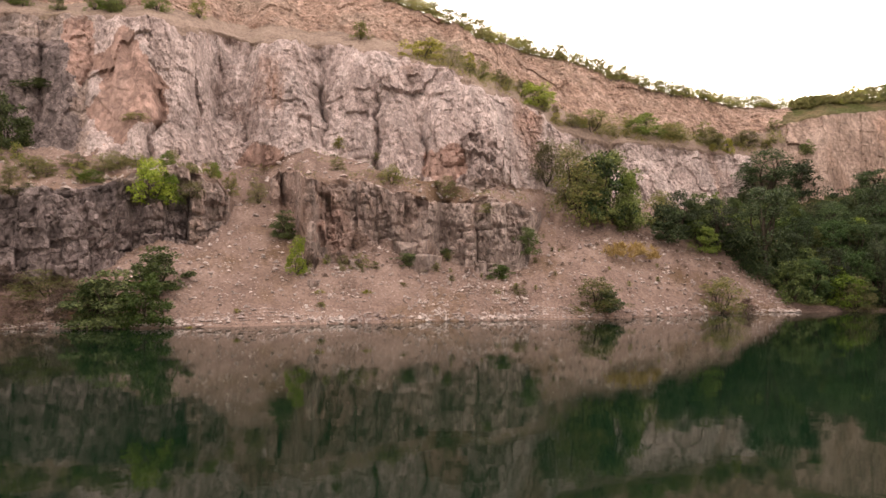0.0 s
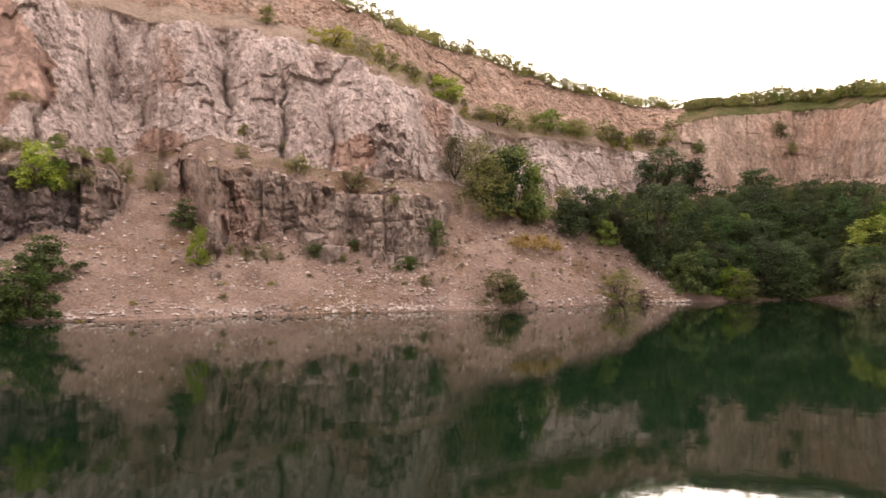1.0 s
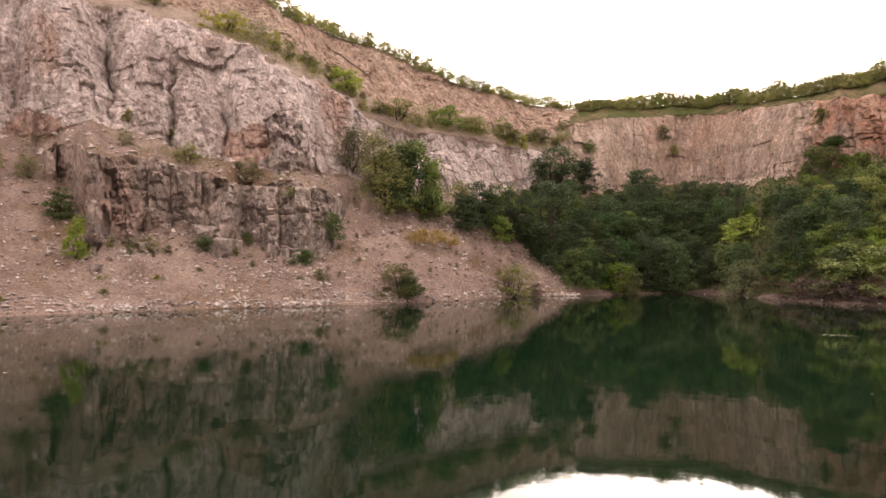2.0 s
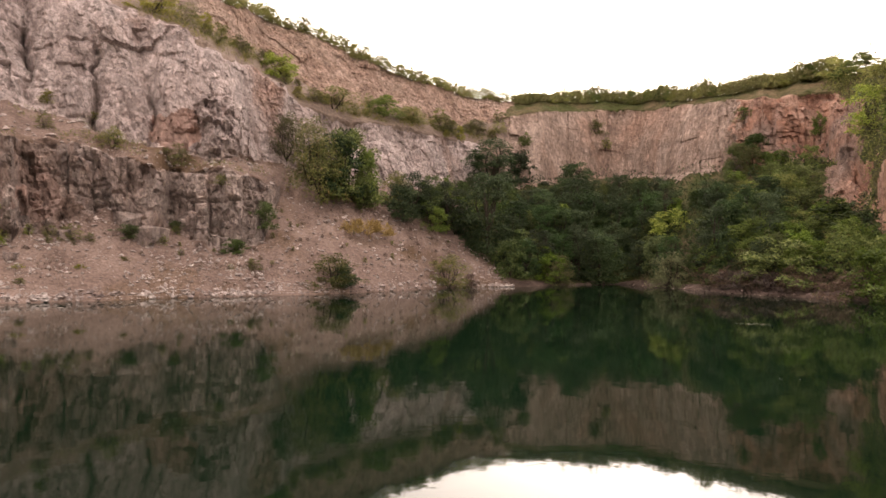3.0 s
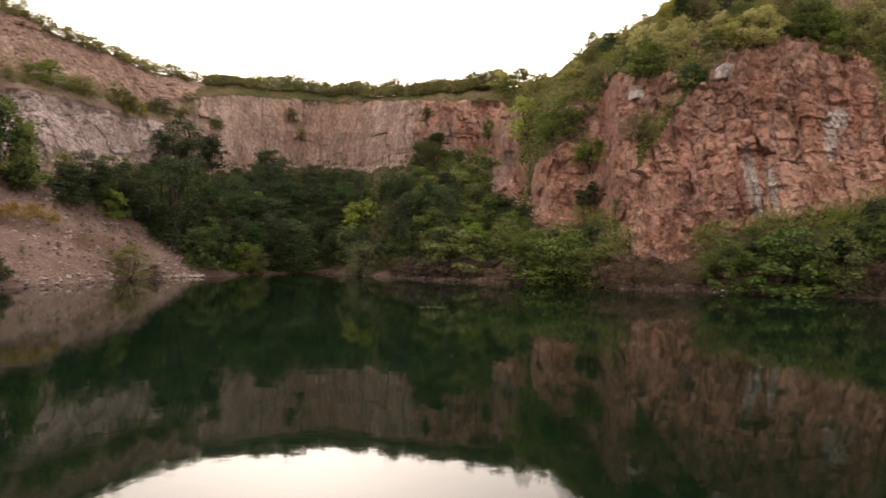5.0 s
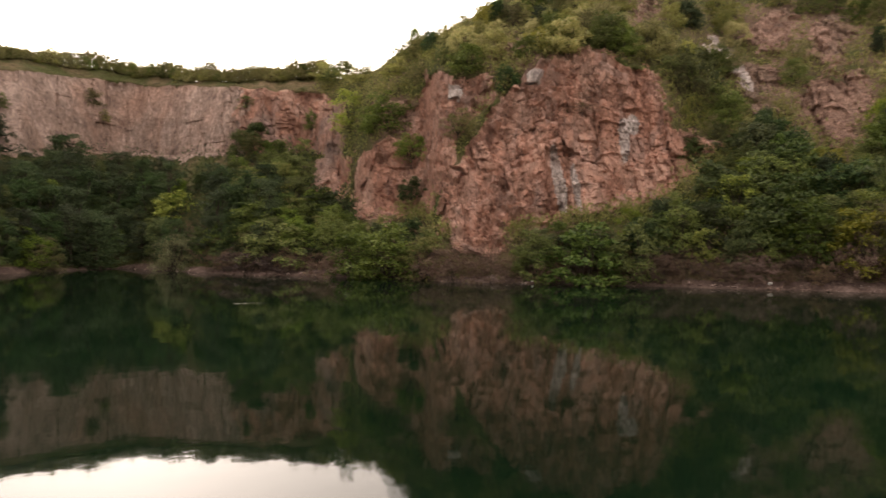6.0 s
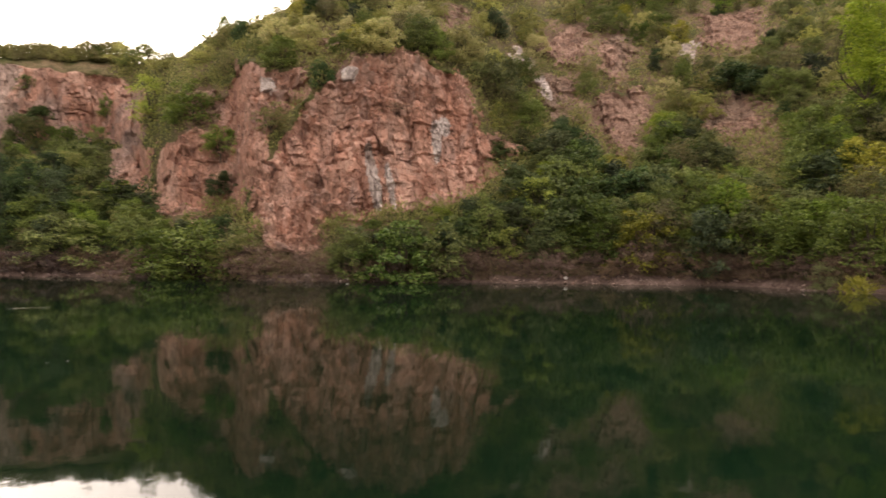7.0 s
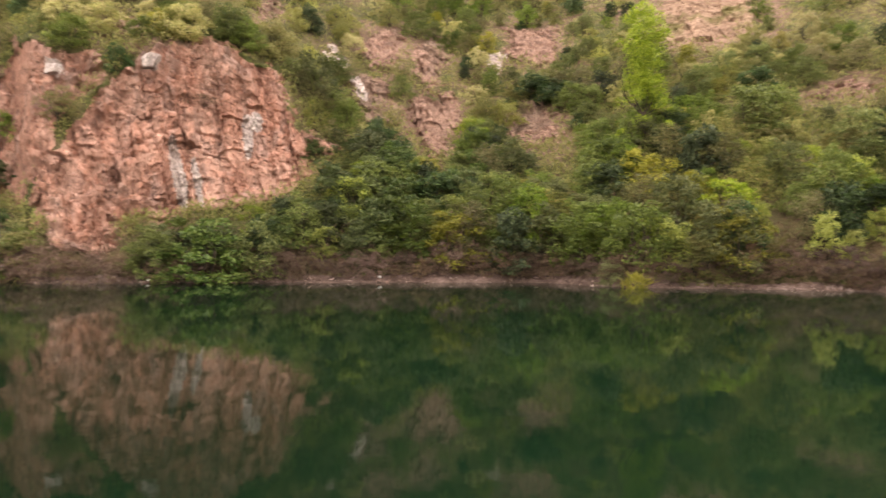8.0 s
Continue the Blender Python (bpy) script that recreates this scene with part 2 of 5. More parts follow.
TERRACE = soil_material("terrace_soil", [(0.3, (0.12, 0.085, 0.068)), (0.5, (0.185, 0.135, 0.11)), (0.7, (0.235, 0.178, 0.145))], 0.5, 6.0, (0.115, 0.09, 0.048), (0.54, 0.68))
HILL_SOIL = soil_material("hill_soil", [(0.3, (0.045, 0.036, 0.02)), (0.5, (0.085, 0.068, 0.034)), (0.7, (0.15, 0.105, 0.065))], 0.5, 5.0, (0.05, 0.055, 0.018), (0.42, 0.55))
BANK = soil_material("bank_gravel", [(0.3, (0.05, 0.034, 0.028)), (0.5, (0.085, 0.058, 0.048)), (0.7, (0.16, 0.115, 0.10))], 0.8, 8.0)
SAND = soil_material("sand", [(0.3, (0.14, 0.09, 0.062)), (0.5, (0.195, 0.13, 0.092)), (0.7, (0.245, 0.17, 0.125))], 0.8, 3.0, (0.10, 0.085, 0.036), (0.5, 0.62))
EARTH = soil_material("earth", [(0.3, (0.07, 0.045, 0.032)), (0.5, (0.13, 0.085, 0.06)), (0.7, (0.2, 0.135, 0.1))], 0.6, 6.0, (0.06, 0.055, 0.022), (0.5, 0.62))
BARK = soil_material("bark", [(0.3, (0.025, 0.02, 0.015)), (0.7, (0.07, 0.055, 0.04))], 2.0, 12.0)
WHITE_PAINT = soil_material("bleached", [(0.3, (0.6, 0.58, 0.54)), (0.7, (0.78, 0.76, 0.72))], 4.0, 14.0)
STONE = rock_material("stone", (0.46, 0.40, 0.37), (0.30, 0.24, 0.22), (0.16, 0.12, 0.11), (0.36, 0.29, 0.265))
LEAF_DARK = leaf_material("leaf_dark", (0.014, 0.030, 0.009), (0.034, 0.062, 0.018), (0.08, 0.115, 0.034))
LEAF_MID = leaf_material("leaf_mid", (0.03, 0.05, 0.012), (0.065, 0.095, 0.021), (0.12, 0.15, 0.04))
LEAF_GREEN = leaf_material("leaf_green", (0.045, 0.07, 0.010), (0.10, 0.14, 0.020), (0.18, 0.215, 0.04))
LEAF_OLIVE = leaf_material("leaf_olive", (0.06, 0.07, 0.016), (0.13, 0.135, 0.033), (0.21, 0.20, 0.06), (0.22, 0.14, 0.06))
LEAF_BRIGHT = leaf_material("leaf_bright", (0.10, 0.14, 0.015), (0.19, 0.235, 0.028), (0.29, 0.32, 0.05))
LEAF_YELLOW = leaf_material("leaf_yellow", (0.11, 0.115, 0.014), (0.20, 0.19, 0.026), (0.30, 0.265, 0.045))
LEAF_GRASSY = leaf_material("leaf_grassy", (0.09, 0.11, 0.02), (0.18, 0.20, 0.036), (0.27, 0.28, 0.065), (0.25, 0.19, 0.075))
LEAF_RIM = leaf_material("leaf_rim", (0.17, 0.18, 0.05), (0.30, 0.295, 0.09), (0.40, 0.38, 0.13), (0.34, 0.25, 0.11), 0.5)
LEAF_DRY = leaf_material("leaf_dry", (0.06, 0.035, 0.025), (0.115, 0.07, 0.05), (0.17, 0.115, 0.08), (0.10, 0.10, 0.03))
LEAF_ORANGE = leaf_material("leaf_orange", (0.22, 0.13, 0.045), (0.34, 0.225, 0.075), (0.43, 0.31, 0.12))
LEAF_WILLOW = leaf_material("leaf_willow", (0.07, 0.085, 0.03), (0.12, 0.13, 0.05), (0.19, 0.19, 0.085))


def water_material():
    m, nodes, links, b = material("lake_water", 0.033, 0.15)
    b.inputs["IOR"].default_value = 1.33
    co = nodes.new("ShaderNodeTexCoord").outputs["Object"]
    murk = ramp(nodes, [(0.35, (0.0015, 0.0062, 0.0028)), (0.65, (0.0026, 0.0096, 0.0043))])
    links.new(noise_tex(nodes, links, co, 0.06, 3, 0.5), murk.inputs[0])
    links.new(murk.outputs[0], b.inputs["Base Color"])
    small = noise_tex(nodes, links, co, 2.4, 3, 0.5, (1, 1, 1))
    wide = noise_tex(nodes, links, co, 0.35, 2, 0.5)
    ad = nodes.new("ShaderNodeMath")
    ad.operation = "MULTIPLY_ADD"
    ad.inputs[1].default_value = 3.0
    links.new(wide, ad.inputs[0])
    links.new(small, ad.inputs[2])
    bp = nodes.new("ShaderNodeBump")
    bp.inputs["Strength"].default_value, bp.inputs["Distance"].default_value = 0.12, 0.01
    links.new(ad.outputs[0], bp.inputs["Height"])
    links.new(bp.outputs[0], b.inputs["Normal"])
    return m


WATER = water_material()

# ---- the land: profiles from the shore outwards, by bearing (degrees clockwise from north) ----
# each: bearing, shore distance, then (distance, height) of: slope foot of the rock, ledge, cliff foot,
# cliff mid or top, terrace or cliff top, skyline
PROFILES = []


def profile(az, shore, *outer):
    PROFILES.append((az, [(shore, 0.0), *outer]))


profile(-29.0, 36.5, (40.1, 2.3), (41.5, 6.7), (48.2, 10.3), (53.2, 19.6), (57.8, 22.2), (63.4, 27.9))
profile(-24.6, 35.2, (39.2, 2.6), (40.6, 6.9), (45.5, 9.5), (50.8, 19.4), (54.7, 21.7), (60.4, 27.4))
profile(-20.1, 33.8, (38.4, 3.0), (39.8, 7.2), (42.5, 8.6), (47.9, 18.8), (52.2, 21.2), (58.1, 27.1))
profile(-16.6, 33.7, (40.3, 4.3), (41.3, 7.3), (44.0, 8.8), (49.5, 19.1), (54.7, 22.1), (61.4, 28.7))
profile(-13.5, 33.4, (43.1, 6.3), (43.2, 6.6), (48.7, 9.6), (54.5, 20.4), (59.1, 23.0), (66.5, 30.5))
profile(-11.2, 33.8, (40.8, 4.5), (41.8, 7.4), (45.8, 9.5), (51.0, 19.2), (55.5, 21.9), (61.8, 28.1))
profile(-8.1, 34.2, (38.8, 3.0), (40.2, 7.3), (46.8, 10.8), (51.4, 19.4), (56.5, 22.4), (62.1, 28.0))
profile(-3.7, 34.6, (39.4, 3.1), (40.7, 7.3), (45.6, 9.9), (50.4, 19.0), (54.6, 21.4), (60.0, 26.8))
profile(1.8, 35.6, (40.1, 2.9), (41.5, 7.2), (43.8, 8.4), (48.6, 17.3), (53.2, 20.0), (58.1, 24.9))
profile(6.8, 36.6, (40.2, 2.4), (41.7, 6.9), (44.0, 8.2), (47.8, 15.2), (52.6, 18.0), (56.4, 21.8))
profile(9.6, 37.2, (44.3, 4.6), (44.8, 6.3), (48.9, 8.4), (52.4, 15.1), (58.3, 18.5), (62.5, 22.7))
profile(15.0, 38.7, (48.0, 6.0), (48.1, 6.4), (51.2, 8.0), (53.6, 12.6), (57.3, 14.7), (63.9, 21.3))
profile(21.4, 43.5, (50.5, 4.6), (50.6, 4.9), (56.3, 7.9), (59.0, 12.9), (62.2, 14.8), (66.9, 19.5))
profile(26.3, 49.5, (53.7, 2.7), (53.8, 3.1), (62.8, 7.9), (65.4, 12.9), (69.9, 15.5), (73.5, 19.0))
profile(30.0, 50.1, (51.4, 0.5), (57.2, 3.8), (66.9, 9.4), (68.7, 13.3), (70.5, 16.5), (75.0, 19.0))
profile(34.4, 54.3, (55.6, 0.3), (62.1, 4.0), (73.4, 10.6), (74.6, 14.3), (81.3, 19.0), (84.0, 20.6))
profile(38.6, 58.3, (59.5, 0.3), (66.4, 4.2), (78.2, 11.1), (79.5, 14.9), (86.6, 19.9), (90.0, 21.9))
profile(43.6, 49.6, (51.3, 0.4), (57.5, 4.0), (67.9, 10.0), (69.0, 13.3), (75.3, 17.7), (77.5, 18.9))
profile(48.2, 43.4, (45.7, 0.5), (51.4, 3.8), (61.7, 9.7), (62.6, 12.5), (68.3, 16.5), (70.8, 17.9))
profile(52.7, 42.1, (44.5, 0.5), (50.1, 3.7), (61.9, 10.5), (62.5, 12.4), (68.0, 16.3), (72.5, 18.8))
profile(55.4, 40.7, (42.9, 0.6), (47.6, 3.6), (51.6, 6.2), (53.6, 9.8), (57.3, 13.5), (61.2, 16.2))
profile(57.6, 40.0, (41.3, 0.6), (44.1, 2.8), (45.8, 4.1), (49.3, 10.2), (50.9, 12.5), (54.8, 15.5))
profile(61.4, 39.3, (40.7, 0.6), (43.5, 2.8), (44.9, 3.9), (49.1, 11.2), (51.3, 14.4), (56.8, 18.7))
profile(62.8, 36.5, (37.3, 0.4), (39.2, 1.9), (40.4, 2.8), (44.5, 9.8), (46.9, 13.3), (51.9, 17.2))
profile(67.1, 35.5, (36.4, 0.4), (37.4, 1.0), (37.8, 1.4), (43.3, 10.1), (45.6, 13.4), (55.0, 20.7))
profile(71.6, 34.8, (35.7, 0.4), (37.6, 1.9), (39.8, 3.7), (43.9, 10.7), (45.6, 13.9), (58.8, 23.5))
profile(76.2, 34.3, (35.2, 0.4), (37.1, 1.9), (40.4, 4.4), (43.5, 10.0), (45.7, 14.0), (61.1, 25.2))
profile(80.4, 34.0, (34.9, 0.4), (36.8, 1.9), (40.6, 4.9), (42.7, 8.4), (45.0, 12.4), (66.6, 28.2))
profile(85.0, 33.9, (34.8, 0.4), (37.5, 2.2), (43.5, 6.5), (46.9, 9.8), (53.9, 15.7), (75.8, 31.6))
profile(92.6, 34.1, (35.1, 0.5), (37.8, 2.3), (43.9, 6.4), (49.6, 10.9), (57.8, 17.7), (76.2, 31.1))
profile(100.8, 34.8, (35.7, 0.4), (38.4, 2.3), (44.3, 6.3), (50.0, 10.5), (58.6, 17.2), (76.7, 30.0))
profile(108.6, 32.1, (32.9, 0.4), (35.8, 2.3), (41.6, 6.2), (47.6, 10.6), (56.8, 17.5), (80.3, 34.0))
profile(125.7, 34.5, (35.4, 0.4), (38.3, 2.4), (43.7, 6.0), (49.2, 9.8), (57.5, 15.9), (76.8, 28.9))
# the low bank behind the camera, never in view
for az, d in ((150.0, 16.0), (180.0, 4.0), (230.0, 1.4), (280.0, 4.0), (305.0, 16.0)):
    profile(az, d, (d + 1.5, 0.5), (d + 4, 0.9), (d + 9, 1.6), (d + 16, 2.6), (d + 25, 4.0), (d + 40, 7.0))
profile(327.0, PROFILES[0][1][0][0], *PROFILES[0][1][1:])

AZ = np.concatenate([np.arange(-33.0, 129.0, 0.115), np.arange(129.0, 327.0, 3.0), [327.0]])
KN = np.array([p[0] for p in PROFILES])
ROW_COUNTS = (50, 66, 44, 110, 56, 80)          # rows of faces in the six bands
V = np.concatenate([k + np.arange(n) / n for k, n in enumerate(ROW_COUNTS)] + [[6.0]])


def soften(c, degrees):
    """Round off the corners that straight interpolation leaves along the bearing."""
    fine = np.arange(-33.0, 327.0, 0.25)
    e = np.interp(fine, AZ, c)
    n = int(degrees / 0.25)
    k = np.hanning(2 * n + 3)[1:-1]
    pad = np.concatenate([np.full(n, e[0]), e, np.full(n, e[-1])])
    return np.interp(AZ, fine, np.convolve(pad, k / k.sum(), "valid"))


LINE_D = [soften(np.interp(AZ, KN, [p[1][k][0] for p in PROFILES]), 1.2) for k in range(7)]
LINE_Z = [soften(np.interp(AZ, KN, [p[1][k][1] for p in PROFILES]), 1.2) for k in range(7)]
# the far cliff is one steep face up to its rim
steep = smooth(30.0, 32.5, AZ) * smooth(54.5, 52.5, AZ)
e5, e6, back = (LINE_Z[5] - EYE) / LINE_D[5], (LINE_Z[6] - EYE) / LINE_D[6], LINE_D[6] - LINE_D[5]
LINE_D[5] = LINE_D[5] - steep * 0.68 * (LINE_D[5] - LINE_D[4])
LINE_D[6] = LINE_D[5] + back
LINE_Z[5], LINE_Z[6] = EYE + LINE_D[5] * e5, EYE + LINE_D[6] * e6
# the outcrops in the scree: bearing, elevation of the foot and of the top as seen from the bank (degrees);
# the scree below lies at its angle of rest
OUTCROP = ((-33.0, 0.0, 6.0), (-29.1, 0.1, 6.1), (-25.2, 0.0, 6.6), (-23.4, 0.5, 6.9), (-22.3, 1.3, 7.3), (-20.8, 2.9, 7.8), (-18.0, 3.2, 8.6), (-16.0, 3.2, 8.2),
           (-14.8, 4.1, 7.5), (-14.1, 4.7, 6.5), (-13.6, 6.0, 6.1), (-11.8, 6.6, 6.8), (-11.3, 7.4, 8.0), (-10.0, 6.6, 8.3), (-8.9, 4.8, 8.5), (-8.2, 2.0, 8.2),
           (-7.5, 0.8, 7.9), (-6.9, 2.1, 7.7), (-5.1, 1.7, 7.7), (-3.2, 3.0, 7.8), (-1.4, 3.6, 7.3), (-0.5, 2.6, 7.0), (0.8, 1.2, 6.8), (1.8, 0.9, 6.6), (2.8, 2.7, 6.4),
           (4.2, 1.7, 6.4), (5.8, 0.8, 6.6), (7.4, 0.2, 6.8), (9.0, 0.6, 6.4), (9.9, 1.2, 5.8), (10.6, 3.6, 5.4), (11.4, 5.3, 5.6))
REST = math.tan(radians(33.0))
oa, of, ot = np.array(OUTCROP).T
take = smooth(12.6, 11.2, AZ)
foot = np.tan(np.radians(np.interp(AZ, oa, of)))
head = np.tan(np.radians(np.interp(AZ, oa, ot)))
fd = (LINE_D[0] * REST + EYE) / (REST - foot)
hd = fd + np.maximum(fd * (head - foot), 0) * 0.28 + 0.05
for k, d, t in ((1, fd, foot), (2, hd, head)):
    LINE_D[k] = LINE_D[k] * (1 - take) + d * take
    LINE_Z[k] = LINE_Z[k] * (1 - take) + (EYE + d * t) * take
LINE_D[3] = np.maximum(LINE_D[3], LINE_D[2] + 1.2)
OUT_TALL = np.interp(AZ, oa, ot - of) * take        # degrees of rock showing
one = np.stack([AZ * 0.9, np.zeros(len(AZ)), np.zeros(len(AZ))], 1)
for k in range(1, 7):                             # uneven ledges and rims
    wob = fbm(one + 31.0 * k, 40 + k, 4) * (0.35 if k < 6 else 0.5) * np.clip(LINE_Z[k] / 6, 0, 1)
    LINE_Z[k] = LINE_Z[k] + wob
    LINE_D[k] = LINE_D[k] + fbm(one + 77.0 * k, 50 + k, 4) * 0.5 * np.clip(LINE_Z[k] / 6, 0, 1)
LINE_D[0] = LINE_D[0] + fbm(one * 0.7, 61, 4) * 0.35
for k in range(1, 7):
    LINE_D[k] = np.maximum(LINE_D[k], LINE_D[k - 1] + 0.05)

GV, GA = np.meshgrid(V, AZ, indexing="ij")        # rows, columns
D0 = np.zeros(GV.shape)
Z0 = np.zeros(GV.shape)
for r, v in enumerate(V):
    k = min(int(v), 5)
    f = v - k
    D0[r] = LINE_D[k] * (1 - f) + LINE_D[k + 1] * f
    Z0[r] = LINE_Z[k] * (1 - f) + LINE_Z[k + 1] * f
ARAD = np.radians(GA)


def flat(x):
    return x.reshape(-1)


P0 = np.stack([flat(D0 * np.sin(ARAD)), flat(D0 * np.cos(ARAD)), flat(Z0)], 1)
va, aa = flat(GV), flat(GA)
jag = fbm(P0 * 0.35, 5, 5)
jag2 = fbm(P0 * 0.9, 6, 4)
az_j = aa + jag * 1.6 + jag2 * 0.6                # ragged borders between kinds of ground
v_j = va + jag2 * 0.16


def within(lo, hi, x, soft):
    return smooth(lo - soft, lo + soft, x) * (1 - smooth(hi - soft, hi + soft, x))


def in_outline(az, el, pts, rag):
    """About 1 inside, 0 outside, with a ragged border."""
    inside = np.zeros(len(az), bool)
    dist = np.full(len(az), 99.0)
    for (x0, y0), (x1, y1) in zip(pts, pts[1:] + pts[:1]):
        cross = (y0 > el) != (y1 > el)
        inside ^= cross & (az < (x1 - x0) * (el - y0) / ((y1 - y0) or 1e-9) + x0)
        t = np.clip(((az - x0) * (x1 - x0) + (el - y0) * (y1 - y0)) / ((x1 - x0) ** 2 + (y1 - y0) ** 2), 0, 1)
        dist = np.minimum(dist, np.hypot(az - x0 - t * (x1 - x0), el - y0 - t * (y1 - y0)))
    return smooth(-0.3, 0.3, np.where(inside, dist, -dist) + rag)


def in_ovals(az, el, ovals, rag):
    w = np.zeros(len(az))
    for o in ovals:
        lean = o[4] if len(o) > 4 else 0.0
        q = np.hypot((az - o[0] + lean * (el - o[1])) / o[2], (el - o[1]) / o[3]) + rag
        w = np.maximum(w, 1 - smooth(0.85, 1.1, q))
    return w


# how rocky each spot is, by kind
v_out = va + jag2 * 0.14 + jag * 0.12
w_out = within(0.97, 2.06, v_out, 0.08) * smooth(0.7, 1.3, np.interp(aa, AZ, OUT_TALL) + jag2 * 0.5)
w_grey = within(-40, 27.5, az_j, 0.8) * within(2.95, 4.0, v_j, 0.1)
w_step = in_outline(aa, np.degrees(np.arctan2(P0[:, 2] - EYE, flat(D0))), ((4.0, 7.6), (3.9, 10.4), (5.4, 12.1), (7.2, 11.6), (8.8, 10.6), (8.7, 7.6)), 0.5 * jag2) * (va > 2.3) * (va < 3.9)
w_pink = within(-40, 29.5, az_j, 1.0) * within(4.95, 5.98, v_j, 0.1)
w_far = within(29.0, 55.0, az_j, 0.6) * within(2.9, 5.0, v_j, 0.08)
# outlines of the red crag and bare patches, as bearing and elevation seen from the bank (degrees)
CRAG = ((62.2, 1.2), (63.9, 6.1), (67.2, 10.7), (70.2, 13.2), (72.0, 14.8), (76.4, 14.9), (80.1, 12.9), (81.7, 9.3),
        (84.7, 7.3), (83.6, 5.9), (80.8, 3.6), (73.9, 2.0), (69.3, 0.5), (67.2, -1.8), (65.2, -1.2))
CRAG_SHOULDER = ((55.9, 2.0), (56.1, 6.3), (57.2, 8.1), (59.8, 8.6), (60.9, 11.0), (61.8, 13.6), (62.8, 13.8), (65.3, 12.9), (66.5, 11.0),
                 (64.3, 8.8), (63.9, 5.7), (62.2, 2.4), (58.4, 1.8))
HORNS = ((66.2, 12.3, 1.6, 1.4), (58.9, 5.4, 0.8, 1.0))
CRAG_STEP = ((52.2, 4.3), (52.8, 6.6), (53.9, 7.4), (55.4, 7.3), (55.5, 4.6), (54.4, 3.8))
# ovals: bearing, elevation, half width, half height
PATCHES = ((59.4, 10.3, 1.7, 1.4), (88.3, 15.3, 2.1, 1.5), (92.3, 14.1, 1.8, 2.1), (100.3, 15.5, 3.0, 1.5), (100.9, 9.1, 3.0, 1.9), (79.1, 17.6, 1.3, 0.8),
           (87.4, 11.5, 1.6, 2.4), (92.6, 9.7, 2.6, 3.0), (122.9, 10.7, 2.8, 0.8))
SANDY = ((113.6, 16.8, 3.9, 2.3), (68.6, 14.9, 1.9, 0.9))
PALE = ((84.7, 14.3, 0.5, 0.6, 0.5), (85.9, 12.8, 0.3, 0.5, 0.7), (86.8, 11.5, 0.3, 0.5, 0.7), (97.6, 14.6, 0.5, 0.9), (70.6, 13.0, 0.7, 0.6), (64.2, 11.9, 0.45, 0.7))
VEINS = ((72.5, 4.9, 0.52, 2.7, 0.16), (73.9, 4.4, 0.3, 2.0, 0.18), (77.6, 8.2, 0.45, 1.7, 0.05), (78.3, 9.6, 0.5, 0.8, 0.0))


ELEV = np.degrees(np.arctan2(P0[:, 2] - EYE, flat(D0)))
hillward = (va > 0.6) * (va < 5.97)
w_crag = np.zeros(len(P0))
for pts in (CRAG, CRAG_SHOULDER, CRAG_STEP):
    w_crag = np.maximum(w_crag, in_outline(aa, ELEV, pts, 1.0 * jag2) * hillward)
w_crag = np.maximum(w_crag, in_ovals(aa, ELEV, HORNS, jag2 * 0.6) * hillward)
w_patch = np.maximum(in_ovals(aa, ELEV, [(o[0], o[1], o[2] * 0.85, o[3] * 0.85) for o in PATCHES], jag2 * 0.95 + jag * 0.4), in_ovals(aa, ELEV, SANDY, jag2 * 0.4)) * hillward * (1 - w_crag)
w_sand = in_ovals(aa, ELEV, SANDY, jag2 * 0.4) * hillward
w_earth = in_ovals(aa, ELEV, [(o[0], o[1], o[2] * 1.6, o[3] * 1.5) for o in PATCHES + SANDY], jag2 * 0.9 + jag * 0.7) * hillward
w_pale = np.maximum(in_ovals(aa, ELEV, PALE, jag2 * 1.7 + jag * 0.7), in_ovals(aa, ELEV, VEINS, jag2 * 0.25)) * hillward


def bare(az, el):
    """Whether rock shows at a bearing and elevation on the hillside."""
    x, y, z = np.array([az]), np.array([el]), np.full(1, 0.25)
    return max(in_ovals(x, y, PATCHES + SANDY + PALE + HORNS, z)[0], *[in_outline(x, y, pts, -z)[0] for pts in (CRAG, CRAG_SHOULDER, CRAG_STEP)]) > 0.5


w_rock = np.clip(w_out + w_grey + w_step + w_pink + w_far + w_crag + w_patch, 0, 1)

# relief: buttresses, then blocks, then chips; pushed out of the face towards the lake
S = np.stack([np.radians(aa) * 45.0, P0[:, 2], flat(D0)], 1)     # along the face, up, depth
warp = np.stack([fbm(S * 0.5 + 9, 70, 3), fbm(S * 0.5 + 19, 71, 3), fbm(S * 0.5 + 29, 72, 3)], 1)


def block_relief(sx, sz, lean, seed, over=0.0, dip=0.0, cut=None):
    q = S + warp * (0.14 if cut is None else 0.24)
    c, s = math.cos(radians(dip)), math.sin(radians(dip))
    q = np.stack([q[:, 0] * c + q[:, 1] * s, q[:, 1] * c - q[:, 0] * s, q[:, 2]], 1)
    q = np.stack([(q[:, 0] + lean * q[:, 1]) / sx, (q[:, 1] - 0.15 * lean * q[:, 0]) / sz, q[:, 2] / (sx * 1.5)], 1)
    return blocks(q, seed, over) if cut is None else jointed(q, seed, over, cut == "rows")


